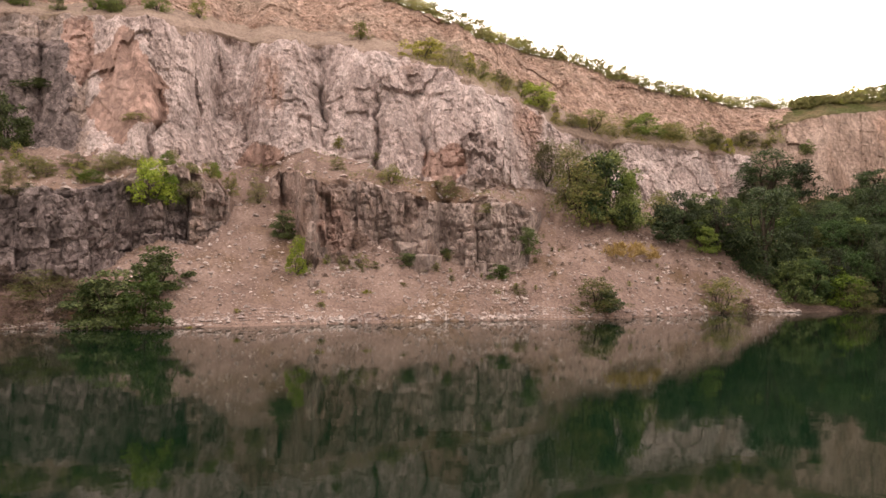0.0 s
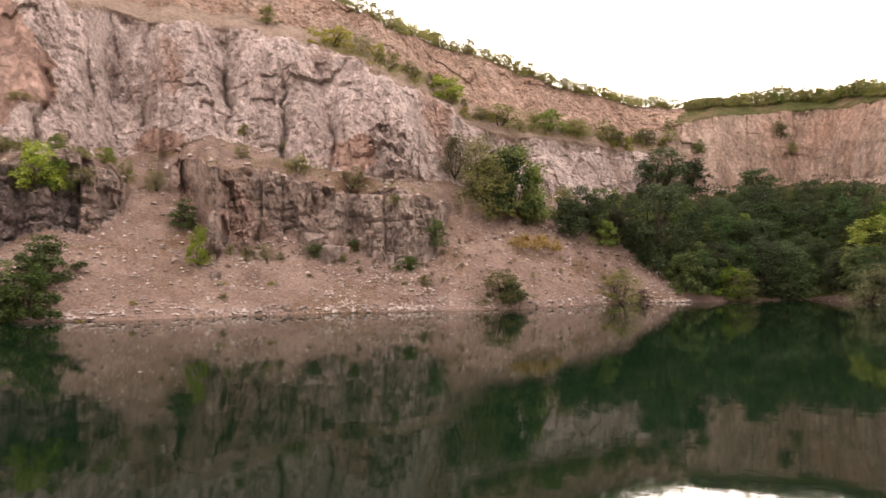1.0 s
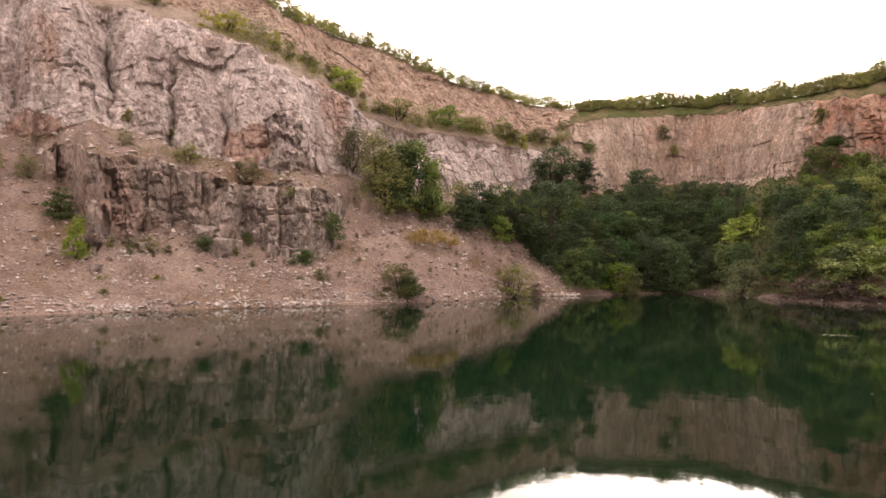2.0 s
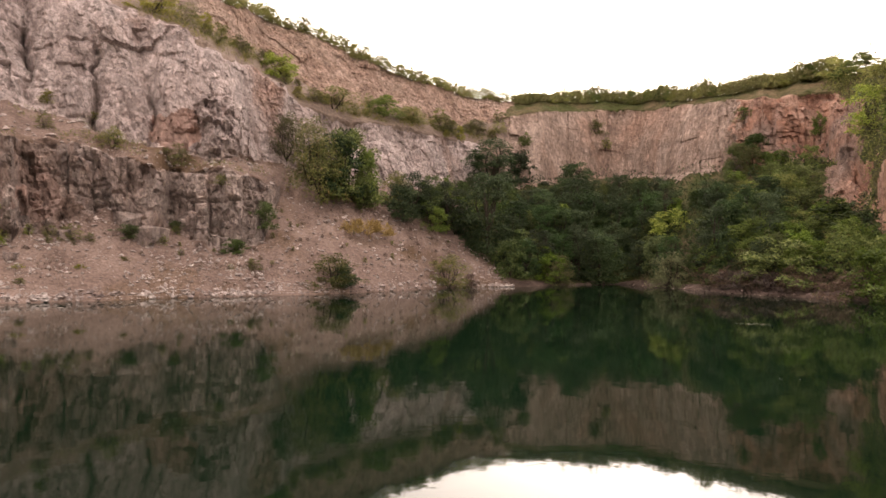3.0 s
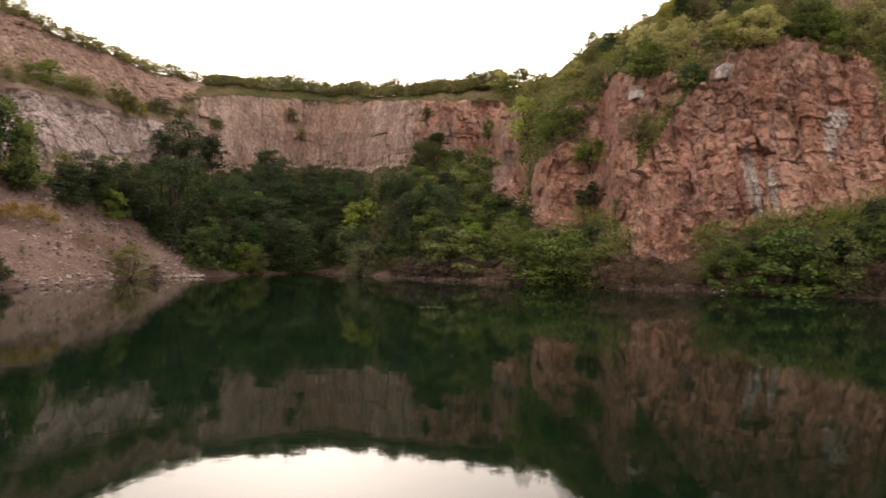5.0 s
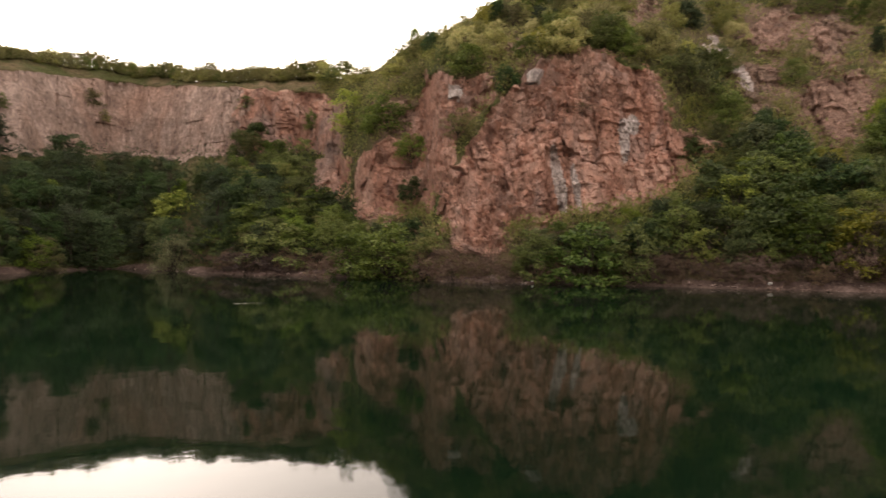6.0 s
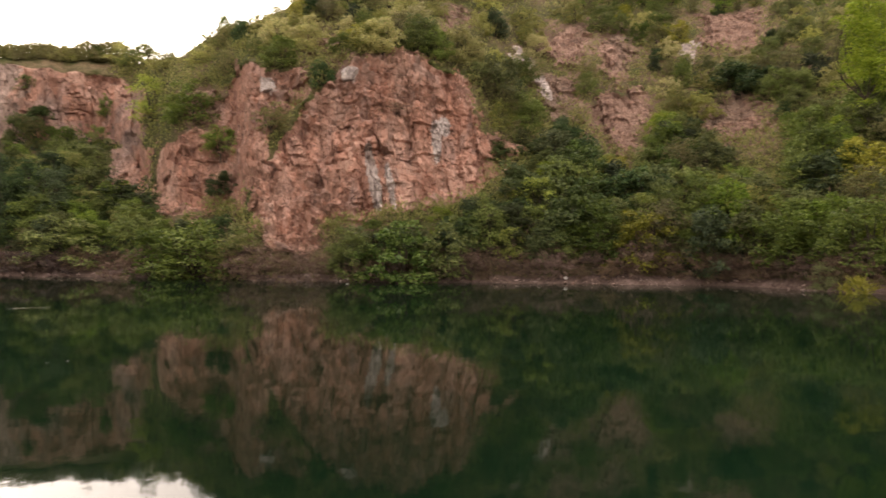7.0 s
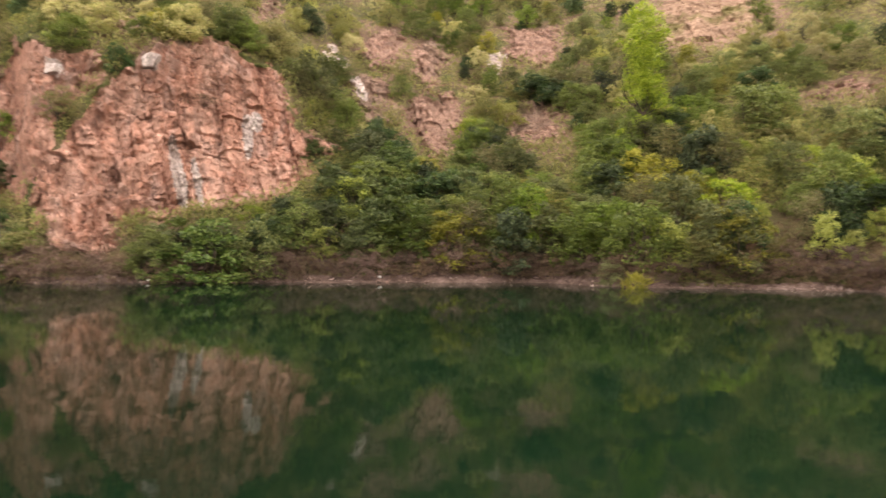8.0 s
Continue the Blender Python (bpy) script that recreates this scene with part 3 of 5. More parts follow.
buttress = fbm(np.stack([S[:, 0] / 4.2, S[:, 1] / 14.0, S[:, 2] * 0.05], 1), 80, 3)
b1, g1 = block_relief(1.1, 1.9, 0.12, 100, 0.15, 4.0, "columns")
b2, g2 = block_relief(0.5, 0.6, 0.2, 120, 0.2, 9.0, "columns")
b3, g3 = block_relief(1.6, 1.7, 0.06, 140, 0.3, -4.0, "columns")
b4, g4 = block_relief(0.9, 7.0, 0.02, 160, 0.0, 0.0, "columns")
b5, g5 = block_relief(1.0, 3.0, 0.0, 180, 0.25, 10.0, "columns")   # leaning columns
b6, g6 = block_relief(1.7, 0.55, 0.0, 200, 0.9, -24.0, "rows")   # dipping slabs with undercut edges
b8, g8 = block_relief(0.26, 0.34, 0.2, 240)
b7, g7 = block_relief(3.2, 5.0, 0.15, 220)        # large slabs
chip = fbm(S * 2.6, 90, 4)
cracks = smooth(-0.1, 0.3, fbm(S * 0.45, 91, 3))  # only some joints gape
# deep clefts in the grey cliff: bearing, lowest and highest elevation, half width, depth, lean
clefts = np.zeros(len(P0))
for ca, e0, e1, cw, depth, lean in ((-19.6, 8.5, 16.5, 0.30, 0.9, 0.05), (-12.8, 11.0, 19.0, 0.35, 1.3, 0.12), (-14.7, 12.5, 19.5, 0.5, 0.9, -0.05),
                                    (-6.6, 10.5, 18.5, 0.28, 1.5, -0.05), (-2.6, 9.0, 16.0, 0.22, 1.0, 0.10), (1.1, 8.0, 14.0, 0.25, 0.8, 0.12),
                                    (-24.0, 12.0, 18.5, 0.35, 1.0, 0.02), (-27.0, 11.5, 17.0, 0.3, 0.8, 0.0), (-16.6, 10.5, 17.0, 0.25, 0.7, 0.06)):
    off = aa - ca - lean * (ELEV - e0) * 0.5 + jag2 * 0.7 + jag * 0.5
    clefts += depth * 0.95 * (0.6 + 0.8 * cracks) * np.exp(-np.abs(off / (cw * 1.3))) * within(e0, e1, ELEV, 0.8)
ribs = fbm(np.stack([(S[:, 0] + 0.15 * S[:, 1]) / 1.5, S[:, 1] / 7.0, S[:, 2] * 0.03], 1), 82, 3)
slabby = smooth(0.35, 0.6, smooth(74.0, 69.0, aa) * (0.6 + 0.8 * jag) + smooth(7.5, 11.5, ELEV) * 0.5)
slab = 1 - 0.85 * in_ovals(aa, ELEV, ((-21.6, 14.3, 2.6, 3.6),), jag2 * 0.3)   # one smooth stained slab in the cliff
push = (w_grey * (1.5 * buttress + 0.6 * ribs + 0.4 * b7 + slab * (0.32 * b1 + 0.2 * b2) + 0.13 * slab * b8 + 0.08 * chip - cracks * 0.12 * (1 - g1) - clefts)
        + (w_out + w_step) * (0.8 * buttress + 0.5 * b7 + 0.95 * b3 + 0.6 * b1 + 0.36 * b2 + 0.18 * b8 + 0.16 * chip - cracks * 0.28 * (1 - g3) - 0.08 * (1 - g2))
        + w_pink * (0.6 * buttress + 0.3 * ribs + 0.25 * b7 + 0.15 * b1 + 0.13 * b2 + 0.12 * b8 + 0.12 * chip)
        + w_far * (0.9 * buttress + 0.45 * b4 + 0.1 * b2 + 0.06 * chip - cracks * 0.15 * (1 - g4) + smooth(45.5, 47.5, aa) * (0.6 * b3 + 0.5 * b1 + 0.25 * b2))
        + w_crag * (0.8 + 0.2 * smooth(57.5, 63.0, aa)) * (1.1 * buttress + 0.6 * b7 + slabby * (0.62 * b6 - 0.1 * (1 - g6)) + (1 - slabby) * (0.55 * b5 + 0.5 * b3 - cracks * 0.22 * (1 - g5))
                                                             + 0.26 * b2 + 0.14 * b8 + 0.08 * chip)
        + w_patch * (0.7 * buttress + 0.6 * b1 + 0.4 * b2 + 0.2 * chip))
soft_land = (1 - w_rock) * smooth(0.0, 0.25, va) * smooth(6.0, 5.8, va)
heave = soft_land * (0.22 * fbm(P0 * 0.5, 95, 4) + 0.07 * fbm(P0 * 2.2, 96, 3))
rad = np.stack([np.sin(np.radians(aa)), np.cos(np.radians(aa)), np.zeros(len(aa))], 1)
PT = P0 - rad * push[:, None] + np.array([0, 0, 1.0]) * (heave + push * 0.25 * (w_rock > 0.2))[:, None]

KINDS = ("scree", "outcrop", "grey", "terrace", "pink", "far", "crag", "hill", "patch", "sand", "pale", "bank", "rust", "earth", "slate")
kind = np.full(len(P0), 7)
kind[(az_j < 29.5) & (v_j < 3.2)] = 0
kind[(az_j < 29.5) & (v_j >= 3.2)] = 3
kind[(az_j >= 29.5) & (v_j < 0.75)] = 11
kind[(kind == 7) & (w_earth > 0.5)] = 13
for w, k in ((w_out, 1), (w_step, 1), (w_grey, 2), (w_pink, 4), (w_far, 5), (w_crag, 6), (w_patch, 8), (w_sand, 9), (w_pale, 10)):
    kind[w > 0.5] = k
# rusty slabs on the grey cliff: bearing, elevation, half width, half height
RUSTY = ((-21.6, 14.5, 2.4, 3.4), (-24.6, 16.5, 1.0, 2.6), (-11.6, 9.3, 1.8, 1.6), (3.2, 9.6, 1.6, 1.6), (-6.2, 4.0, 1.4, 2.0), (-27.6, 8.5, 1.4, 1.2))
kind[(in_ovals(aa, ELEV, RUSTY, jag2 * 0.6 + jag * 0.3) > 0.5) & np.isin(kind, (1, 2))] = 12
kind[(az_j < -24.0 + 2.5 * jag) & (kind == 2) & (ELEV < 19.5)] = 1
kind[(kind == 5) & (az_j > 46.8)] = 6
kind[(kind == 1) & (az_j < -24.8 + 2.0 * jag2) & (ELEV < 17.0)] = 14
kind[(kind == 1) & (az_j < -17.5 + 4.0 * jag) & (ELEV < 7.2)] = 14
NR, NC = GV.shape
kind_g = kind.reshape(NR, NC)[:-1, :-1]
idx = np.arange(NR * NC).reshape(NR, NC)
QUADS = np.stack([idx[:-1, :-1], idx[:-1, 1:], idx[1:, 1:], idx[1:, :-1]], -1)[:, :, ::-1]


def mesh_from(name, verts, faces, smooth_shade=False):
    """A mesh from arrays; faces all have the same number of corners."""
    me = bpy.data.meshes.new(name)
    faces = np.asarray(faces)
    n, c = faces.shape
    me.vertices.add(len(verts))
    me.vertices.foreach_set("co", np.ascontiguousarray(verts, dtype=np.float32).ravel())
    me.loops.add(n * c)
    me.loops.foreach_set("vertex_index", np.ascontiguousarray(faces, dtype=np.int32).ravel())
    me.polygons.add(n)
    me.polygons.foreach_set("loop_start", np.arange(0, n * c, c, dtype=np.int32))
    me.polygons.foreach_set("use_smooth", np.full(n, smooth_shade))
    me.update(calc_edges=True)
    me.validate()
    return me


def land(name, sel, mat, label, category, smooth_shade=False):
    f = QUADS[sel]
    used, inv = np.unique(f.ravel(), return_inverse=True)
    ob = new(name, mesh_from(name, PT[used], inv.reshape(-1, 4), smooth_shade))
    ob.data.materials.append(mat)
    return tagged(ob, label, category, kind="structure")


land("scree_slope", kind_g == 0, SCREE, "pinkish brown scree slope of loose stones running down to the water", "scree", True)
land("rock_outcrop", kind_g == 1, OUTCROP_ROCK, "dark fractured rock outcrop standing out of the scree", "rock")
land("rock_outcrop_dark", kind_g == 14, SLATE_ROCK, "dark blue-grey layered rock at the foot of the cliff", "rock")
land("cliff_face_grey", kind_g == 2, GREY_ROCK, "pale pinkish grey quarry cliff with vertical clefts", "cliff")
land("terrace", kind_g == 3, TERRACE, "bare stony soil and dry grass on the quarry terraces", "terrace", True)
land("cliff_face_upper", kind_g == 4, PINK_ROCK, "upper pink quarry face of crumbling rock below the rim", "cliff")
land("cliff_face_far", kind_g == 5, FAR_ROCK, "tan far quarry cliff with vertical drill marks", "cliff")
land("cliff_face_red", kind_g == 6, RED_ROCK, "red jointed rock crag above the shore bushes", "cliff")
land("rock_patch", kind_g == 8, RUBBLE, "bare reddish rock patches in the wooded hillside", "rock")
land("sandy_patch", kind_g == 9, SAND, "bare sandy orange slope high on the hillside", "soil")
land("pale_rock", kind_g == 10, WHITE_ROCK, "pale grey-white mineral veins and boulders in the red rock", "rock")
land("rust_slab", kind_g == 12, RUST_ROCK, "smooth rust-stained slabs in the grey cliff", "rock")
land("earth_slope", kind_g == 13, EARTH, "brown earth and rubble between shrubs on the hillside", "soil", True)
land("shore_bank", kind_g == 11, BANK, "low pinkish gravel bank between bushes and water", "bank", True)
hill = land("hillside", kind_g == 7, HILL_SOIL, "overgrown hillside of grass and soil round the lake", "hillside", True)

# the rest of the ground: lake bed inside the shore, plateau and country beyond the rim
rings = [(0.05, -5.0), (0.6, -4.0)]
gv = []
for f, z in rings:
    gv.append(np.stack([LINE_D[0] * f * np.sin(np.radians(AZ)), LINE_D[0] * f * np.cos(np.radians(AZ)), np.full(len(AZ), z)], 1))
gv.append(PT[idx[0]])
bed = np.concatenate(gv)
gi = np.arange(len(bed)).reshape(3, -1)
ob = new("lake_bed", mesh_from("lake_bed", bed, np.stack([gi[:-1, :-1], gi[:-1, 1:], gi[1:, 1:], gi[1:, :-1]], -1)[:, :, ::-1].reshape(-1, 4), True))
ob.data.materials.append(SCREE)
tagged(ob, "stony lake bed under the dark water", "lake bed", kind="structure")
gv = [PT[idx[-1]]]
for dd, dz in ((6, 0.4), (25, 0.8), (120, 1.0), (600, 4.0), (4000, 20.0)):
    d = LINE_D[6] + dd
    gv.append(np.stack([d * np.sin(np.radians(AZ)), d * np.cos(np.radians(AZ)), LINE_Z[6] + dz], 1))
out = np.concatenate(gv)
gi = np.arange(len(out)).reshape(6, -1)
ob = new("ground", mesh_from("ground", out, np.stack([gi[:-1, :-1], gi[:-1, 1:], gi[1:, 1:], gi[1:, :-1]], -1)[:, :, ::-1].reshape(-1, 4), True))
ob.data.materials.append(HILL_SOIL)
tagged(ob, "grassy plateau and country beyond the quarry rim", "ground", kind="structure")

# water: one still sheet, a little past the shore line
wd = (LINE_D[0] + 0.6)[::6]
wa = np.radians(AZ[::6])
wv = np.concatenate([[[0, 0, 0]], np.stack([wd * np.sin(wa), wd * np.cos(wa), np.zeros(len(wa))], 1)])
n = len(wa)
wf = np.stack([np.zeros(n, int), 1 + (np.arange(n) + 1) % n, 1 + np.arange(n)], 1)
ob = new("water", mesh_from("water", wv, wf, True))
ob.data.materials.append(WATER)
tagged(ob, "still dark green lake mirroring the cliffs", "water", kind="structure")


# ---- spots on the land ----
PG = PT.reshape(NR, NC, 3)


def ground_at(az, v):
    c = int(np.clip(np.searchsorted(AZ, az), 0, NC - 1))
    r = int(np.clip(np.searchsorted(V, v), 0, NR - 1))
    return Vector(PG[r, c]), KINDS[kind[r * NC + c]]


def spot(az, el):
    """The land at a bearing and an elevation seen from the middle of the path."""
    c = int(np.clip(np.searchsorted(AZ, az), 0, NC - 1))
    e = np.degrees(np.arctan2(PG[:, c, 2] - EYE, np.hypot(PG[:, c, 0], PG[:, c, 1])))
    r = int(np.argmax(e >= el)) if (e >= el).any() else NR - 1
    return Vector(PG[r, c]), V[r]


# ---- plants ----
def part(name, me, mat, parent, label=""):
    ob = new(name, me)
    me.materials.append(mat)
    ob.parent = parent
    return tagged(ob, label)


def leaf_cloud(rng, centres, radii, count, size, droop=0.0, slim=0.5, upright=0.0):
    """Bent leaf blades gathered round the tips of twigs."""
    which = rng.integers(0, len(centres), count)
    u = rng.normal(size=(count, 3))
    u /= np.linalg.norm(u, axis=1)[:, None] + 1e-9
    r = radii[which][:, None] * (0.45 + 0.55 * rng.random((count, 1)) ** 0.5)
    u[:, 2] = np.where(u[:, 2] < -0.5, -u[:, 2], u[:, 2])   # crowns are leafiest where the light falls
    pos = centres[which] + u * r * np.array([1, 1, 0.8])
    nrm = u * 0.6 + rng.normal(size=(count, 3)) * 0.55 + np.array([0, 0, 0.5 - upright])
    nrm /= np.linalg.norm(nrm, axis=1)[:, None]
    d = np.cross(nrm, rng.normal(size=(count, 3)))
    d += np.array([0, 0, upright * 2 - droop])
    d /= np.linalg.norm(d, axis=1)[:, None] + 1e-9
    w = np.cross(nrm, d)
    w /= np.linalg.norm(w, axis=1)[:, None] + 1e-9
    s = (size * (0.6 + 0.8 * rng.random(count)))[:, None]
    tip = pos + d * s
    mid = pos + d * s * 0.45
    sag = nrm * s * 0.12
    v = np.stack([pos, mid + w * s * slim * 0.5 - sag, tip, mid - w * s * slim * 0.5 - sag], 1).reshape(-1, 3)
    f = np.arange(count * 4).reshape(-1, 4)
    return v, f


def twig_mesh(name, rng, tips, thick, fork=0.0):
    """One crooked trunk or stool that forks into tapered limbs up to the crown's tips."""
    ring = [np.array([math.cos(q * math.tau / 5), math.sin(q * math.tau / 5), 0]) for q in range(5)]
    vs = [r * thick * 1.6 + np.array([0, 0, -0.4]) for r in ring]
    vs += [r * thick * 1.3 + np.array([0, 0, fork]) for r in ring]
    fs = [(q, (q + 1) % 5, 5 + (q + 1) % 5, 5 + q) for q in range(5)]
    for tip in tips:
        bend = rng.normal(size=3) * 0.12 * np.linalg.norm(tip)
        base = 5
        for j in range(1, 5):
            t = j / 4
            c = np.array([0, 0, fork]) * (1 - t) + tip * t + bend * math.sin(math.pi * t)
            top = len(vs)
            vs += [c + r * thick * (1 - 0.85 * t) for r in ring]
            fs += [(base + q, base + (q + 1) % 5, top + (q + 1) % 5, top + q) for q in range(5)]
            base = top
    return mesh_from(name, np.array(vs), np.array(fs), True)


def plant(name, seed, mat, width, height, clumps, leaves, leaf, label, category, shape="bush", slim=0.5, droop=0.0, upright=0.0, limb=0.035):
    rng = np.random.default_rng(seed)
    root = tagged(new(name), label, category, {"tree": "trees of the wood", "rim_bush": "bushes along the rim", "scrub": "scrub along the bank"}.get(name, category + " growth on the slopes"))
    u = rng.random(clumps)
    an = rng.random(clumps) * math.tau
    lump = 0.75 + 0.35 * np.sin(an * 2 + rng.random() * 6) * rng.random() + 0.15 * rng.normal(size=clumps)
    if shape == "column":
        h = u ** 0.8
        rr = 0.5 * width * np.sqrt(np.clip((1.04 - h) * 3.5, 0, 1)) * (0.75 + 0.25 * np.sin(h * 9)) * np.sqrt(rng.random(clumps))
        z = 0.08 + h * 0.92
    elif shape == "tree":
        h = 0.04 + 0.94 * u
        rr = 0.5 * width * lump * np.sqrt(np.clip(1 - ((h - 0.38) / 0.66) ** 2, 0.02, 1)) * (0.35 + 0.65 * np.sqrt(rng.random(clumps)))
        z = h
    else:
        h = u ** 1.15
        rr = 0.5 * width * lump * np.sqrt(np.clip(1 - (h * 0.93) ** 2, 0.03, 1)) * (0.3 + 0.7 * np.sqrt(rng.random(clumps)))
        z = 0.06 + h * 0.9 * (0.85 + 0.3 * rng.random(clumps))
    c = np.stack([np.cos(an) * rr, np.sin(an) * rr, z * height], 1)
    radii = (0.11 + 0.12 * rng.random(clumps)) * min(width, height) * (0.8 if shape != "column" else 0.9)
    fine = 0.78 if leaves > 1500 else 1.0               # dense crowns have many small leaves
    v, f = leaf_cloud(rng, c, radii, int(leaves / fine ** 2), leaf * fine, droop, slim, upright)
    part("crown", mesh_from("crown", v, f), mat, root)
    order = np.argsort(-c[:, 2])
    trunk = shape != "bush"
    part("trunk" if trunk else "stem", twig_mesh("stem", rng, c[order[: min(9, clumps)]] * 0.93, limb * height / 2.5, 0.25 * height if trunk else 0.1), BARK, root)
    return root


USED = set()


def put(kinds, p, scale, rng, squash=1.0):
    """Stand a copy of one of the plants on the land (the first use takes the original)."""
    src = kinds[int(rng.integers(0, len(kinds)))]
    m = Matrix.Translation(p - Vector((0, 0, 0.2 * scale))) @ Matrix.Rotation(rng.random() * math.tau, 4, "Z")
    if src.name in USED:
        ob = copy_thing(src, m)
    else:
        USED.add(src.name)
        ob = src
        ob.matrix_basis = m
    ob.scale = (scale, scale, scale * squash)
    return ob


DARK_TREE = [plant("tree", 200 + k, LEAF_DARK, 4.2, 5.2, 75, 5200, 0.17, "dark green leafy tree in the wood at the lake head", "tree", "tree", 0.6, limb=0.05) for k in range(4)]
GREEN_BUSH = [plant("bush", 210 + k, LEAF_GREEN, 2.6, 2.0, 60, 2720, 0.128, "mid green leafy bush on the quarry slope", "bush") for k in range(4)]
SHRUB_GREEN = [plant("shrub", 215 + k, LEAF_GREEN, 2.6, 2.0, 60, 2720, 0.128, "leafy green shrub on the overgrown hillside", "shrub") for k in range(4)]
OLIVE_BUSH = [plant("wild_shrub", 220 + k, LEAF_OLIVE, 2.4, 2.0, 55, 2250, 0.120, "olive green bush with dry seed heads on the quarry slope", "shrub", slim=0.35) for k in range(3)]
BRIGHT_BUSH = [plant("bush", 230 + k, LEAF_BRIGHT, 2.0, 1.8, 45, 1800, 0.120, "light yellow-green bush among darker scrub", "bush") for k in range(2)]
YELLOW_BUSH = [plant("bush", 240 + k, LEAF_YELLOW, 2.2, 1.7, 45, 1920, 0.120, "yellowing bush among darker scrub", "bush") for k in range(2)]
DARK_BUSH = [plant("thicket", 250 + k, LEAF_MID if k else LEAF_DARK, 2.6, 2.0, 60, 2720, 0.144, "dark green dense thicket on the quarry slope", "thicket", slim=0.6) for k in range(3)]
DRY_BUSH = [plant("scrub", 260 + k, LEAF_DRY, 2.2, 1.3, 40, 1350, 0.144, "brown dying scrub along the shore bank", "scrub", slim=0.2, upright=0.4, limb=0.02) for k in range(3)]
WILLOW = [plant("willow", 270, LEAF_WILLOW, 3.0, 3.0, 70, 2400, 0.2, "pale grey-green willow bush at the water's edge", "willow", slim=0.22, droop=0.8)]
POPLAR = [plant("poplar", 280, LEAF_BRIGHT, 2.4, 6.6, 150, 9500, 0.12, "upright bright yellow-green poplar on the hillside", "poplar", "column", 0.55, limb=0.012)]
RIM_TREE = [plant("rim_tree", 285, LEAF_OLIVE, 3.2, 3.2, 30, 520, 0.2, "thin half-bare tree standing on the quarry rim", "tree", "tree", 0.4, limb=0.03)]
RIM_BUSH = [plant("rim_bush", 295 + k, LEAF_RIM, 3.0, 1.7, 60, 2400, 0.14, "light olive green bush on the quarry rim", "bush") for k in range(3)]
TUFT = [plant("grass_tuft", 290 + k, LEAF_YELLOW, 0.9, 0.6, 12, 220, 0.3, "tuft of dry yellow-green grass on a ledge", "grass", slim=0.1, upright=0.9, limb=0.004) for k in range(2)]
ORANGE = [plant("grass_clump", 300, LEAF_ORANGE, 3.2, 0.7, 40, 1100, 0.32, "patch of orange dry grass on the scree", "grass", slim=0.12, upright=0.9, limb=0.004)]


SIZE = {}
KEPT = []                                          # plants that nothing stands in front of


def plant_size(src):
    co = np.array([v.co[:] for v in src.children[0].data.vertices])
    return np.ptp(co[:, 0]) * 0.5 + np.ptp(co[:, 1]) * 0.5, co[:, 2].max()


def plant_high(kinds):
    src = kinds[0]
    if src.name not in SIZE:
        SIZE[src.name] = plant_size(src)
    return SIZE[src.name][1]


def scatter(seed, count, az_range, v_range, kinds, scale, allowed, squash=(0.85, 1.15), near=0.0, top=None):
    rng = np.random.default_rng(seed)
    placed = []
    for _ in range(count * 6):
        if len(placed) >= count:
            break
        az = rng.uniform(*az_range)
        v = rng.uniform(*v_range)
        p, k = ground_at(az, v)
        if k not in allowed or any((p - q).length < near for q in placed):
            continue
        s = rng.uniform(*scale)
        d = math.hypot(p.x, p.y)
        if az > 49 and any(bare(az + da, math.degrees(math.atan2(p.z + h * s - EYE, d))) for h in (0.3, 1.0, 1.6) for da in (-1.0 * s, 1.0 * s)):
            continue
        if top is not None and math.degrees(math.atan2(p.z + plant_high(kinds) * s - EYE, d)) > top:
            continue
        w = math.degrees(1.1 * s / d)
        e1 = math.degrees(math.atan2(p.z + plant_high(kinds) * s - EYE, d))
        if any(d < kd and abs(az - ka) < kw * 0.8 + w and e1 > k0 + 0.25 * (k1 - k0) for ka, kd, kw, k0, k1 in KEPT):
            continue
        placed.append(p)
        put(kinds, p, s, rng, rng.uniform(*squash))


def single(az, el, kinds, wide, high, clear=False):
    """One plant at a bearing and elevation, with its width and height in degrees as seen from the bank."""
    p, v = spot(az, el)
    rng = np.random.default_rng(int(az * 10 + el * 1000) & 0xFFFF)
    d = p.length
    src = kinds[int(rng.integers(0, len(kinds)))]
    if src.data is None and src.name not in SIZE:
        SIZE[src.name] = plant_size(src)
    w, h = SIZE[src.name]
    s = radians(wide) * d / w
    if clear:
        KEPT.append((az, d, wide / 2, el, el + high))
    put([src], p, s, rng, radians(high) * d / (h * s))


LOOSE = ("bank", "scree", "terrace", "hill")
# plants told apart one by one
single(-3.7, 19.2, OLIVE_BUSH, 2.0, 1.7)
single(1.6, 17.9, YELLOW_BUSH, 4.0, 1.9)
single(3.8, 17.3, OLIVE_BUSH, 2.1, 1.9)
single(6.0, 16.2, OLIVE_BUSH, 2.6, 1.8)
single(7.8, 15.8, OLIVE_BUSH, 2.3, 1.4)
single(10.8, 14.1, BRIGHT_BUSH, 4.0, 2.3)
single(15.1, 12.0, OLIVE_BUSH, 5.1, 2.3)
single(19.1, 11.5, GREEN_BUSH, 3.7, 2.0)
single(21.4, 11.0, OLIVE_BUSH, 3.3, 1.6)
single(24.1, 10.4, OLIVE_BUSH, 3.7, 1.6)
single(26.8, 10.1, OLIVE_BUSH, 3.3, 1.6)
single(16.2, 4.6, GREEN_BUSH, 6.2, 6.6, True)
single(13.4, 5.8, OLIVE_BUSH, 5.1, 6.1)
single(11.4, 7.8, OLIVE_BUSH, 4.2, 4.2)
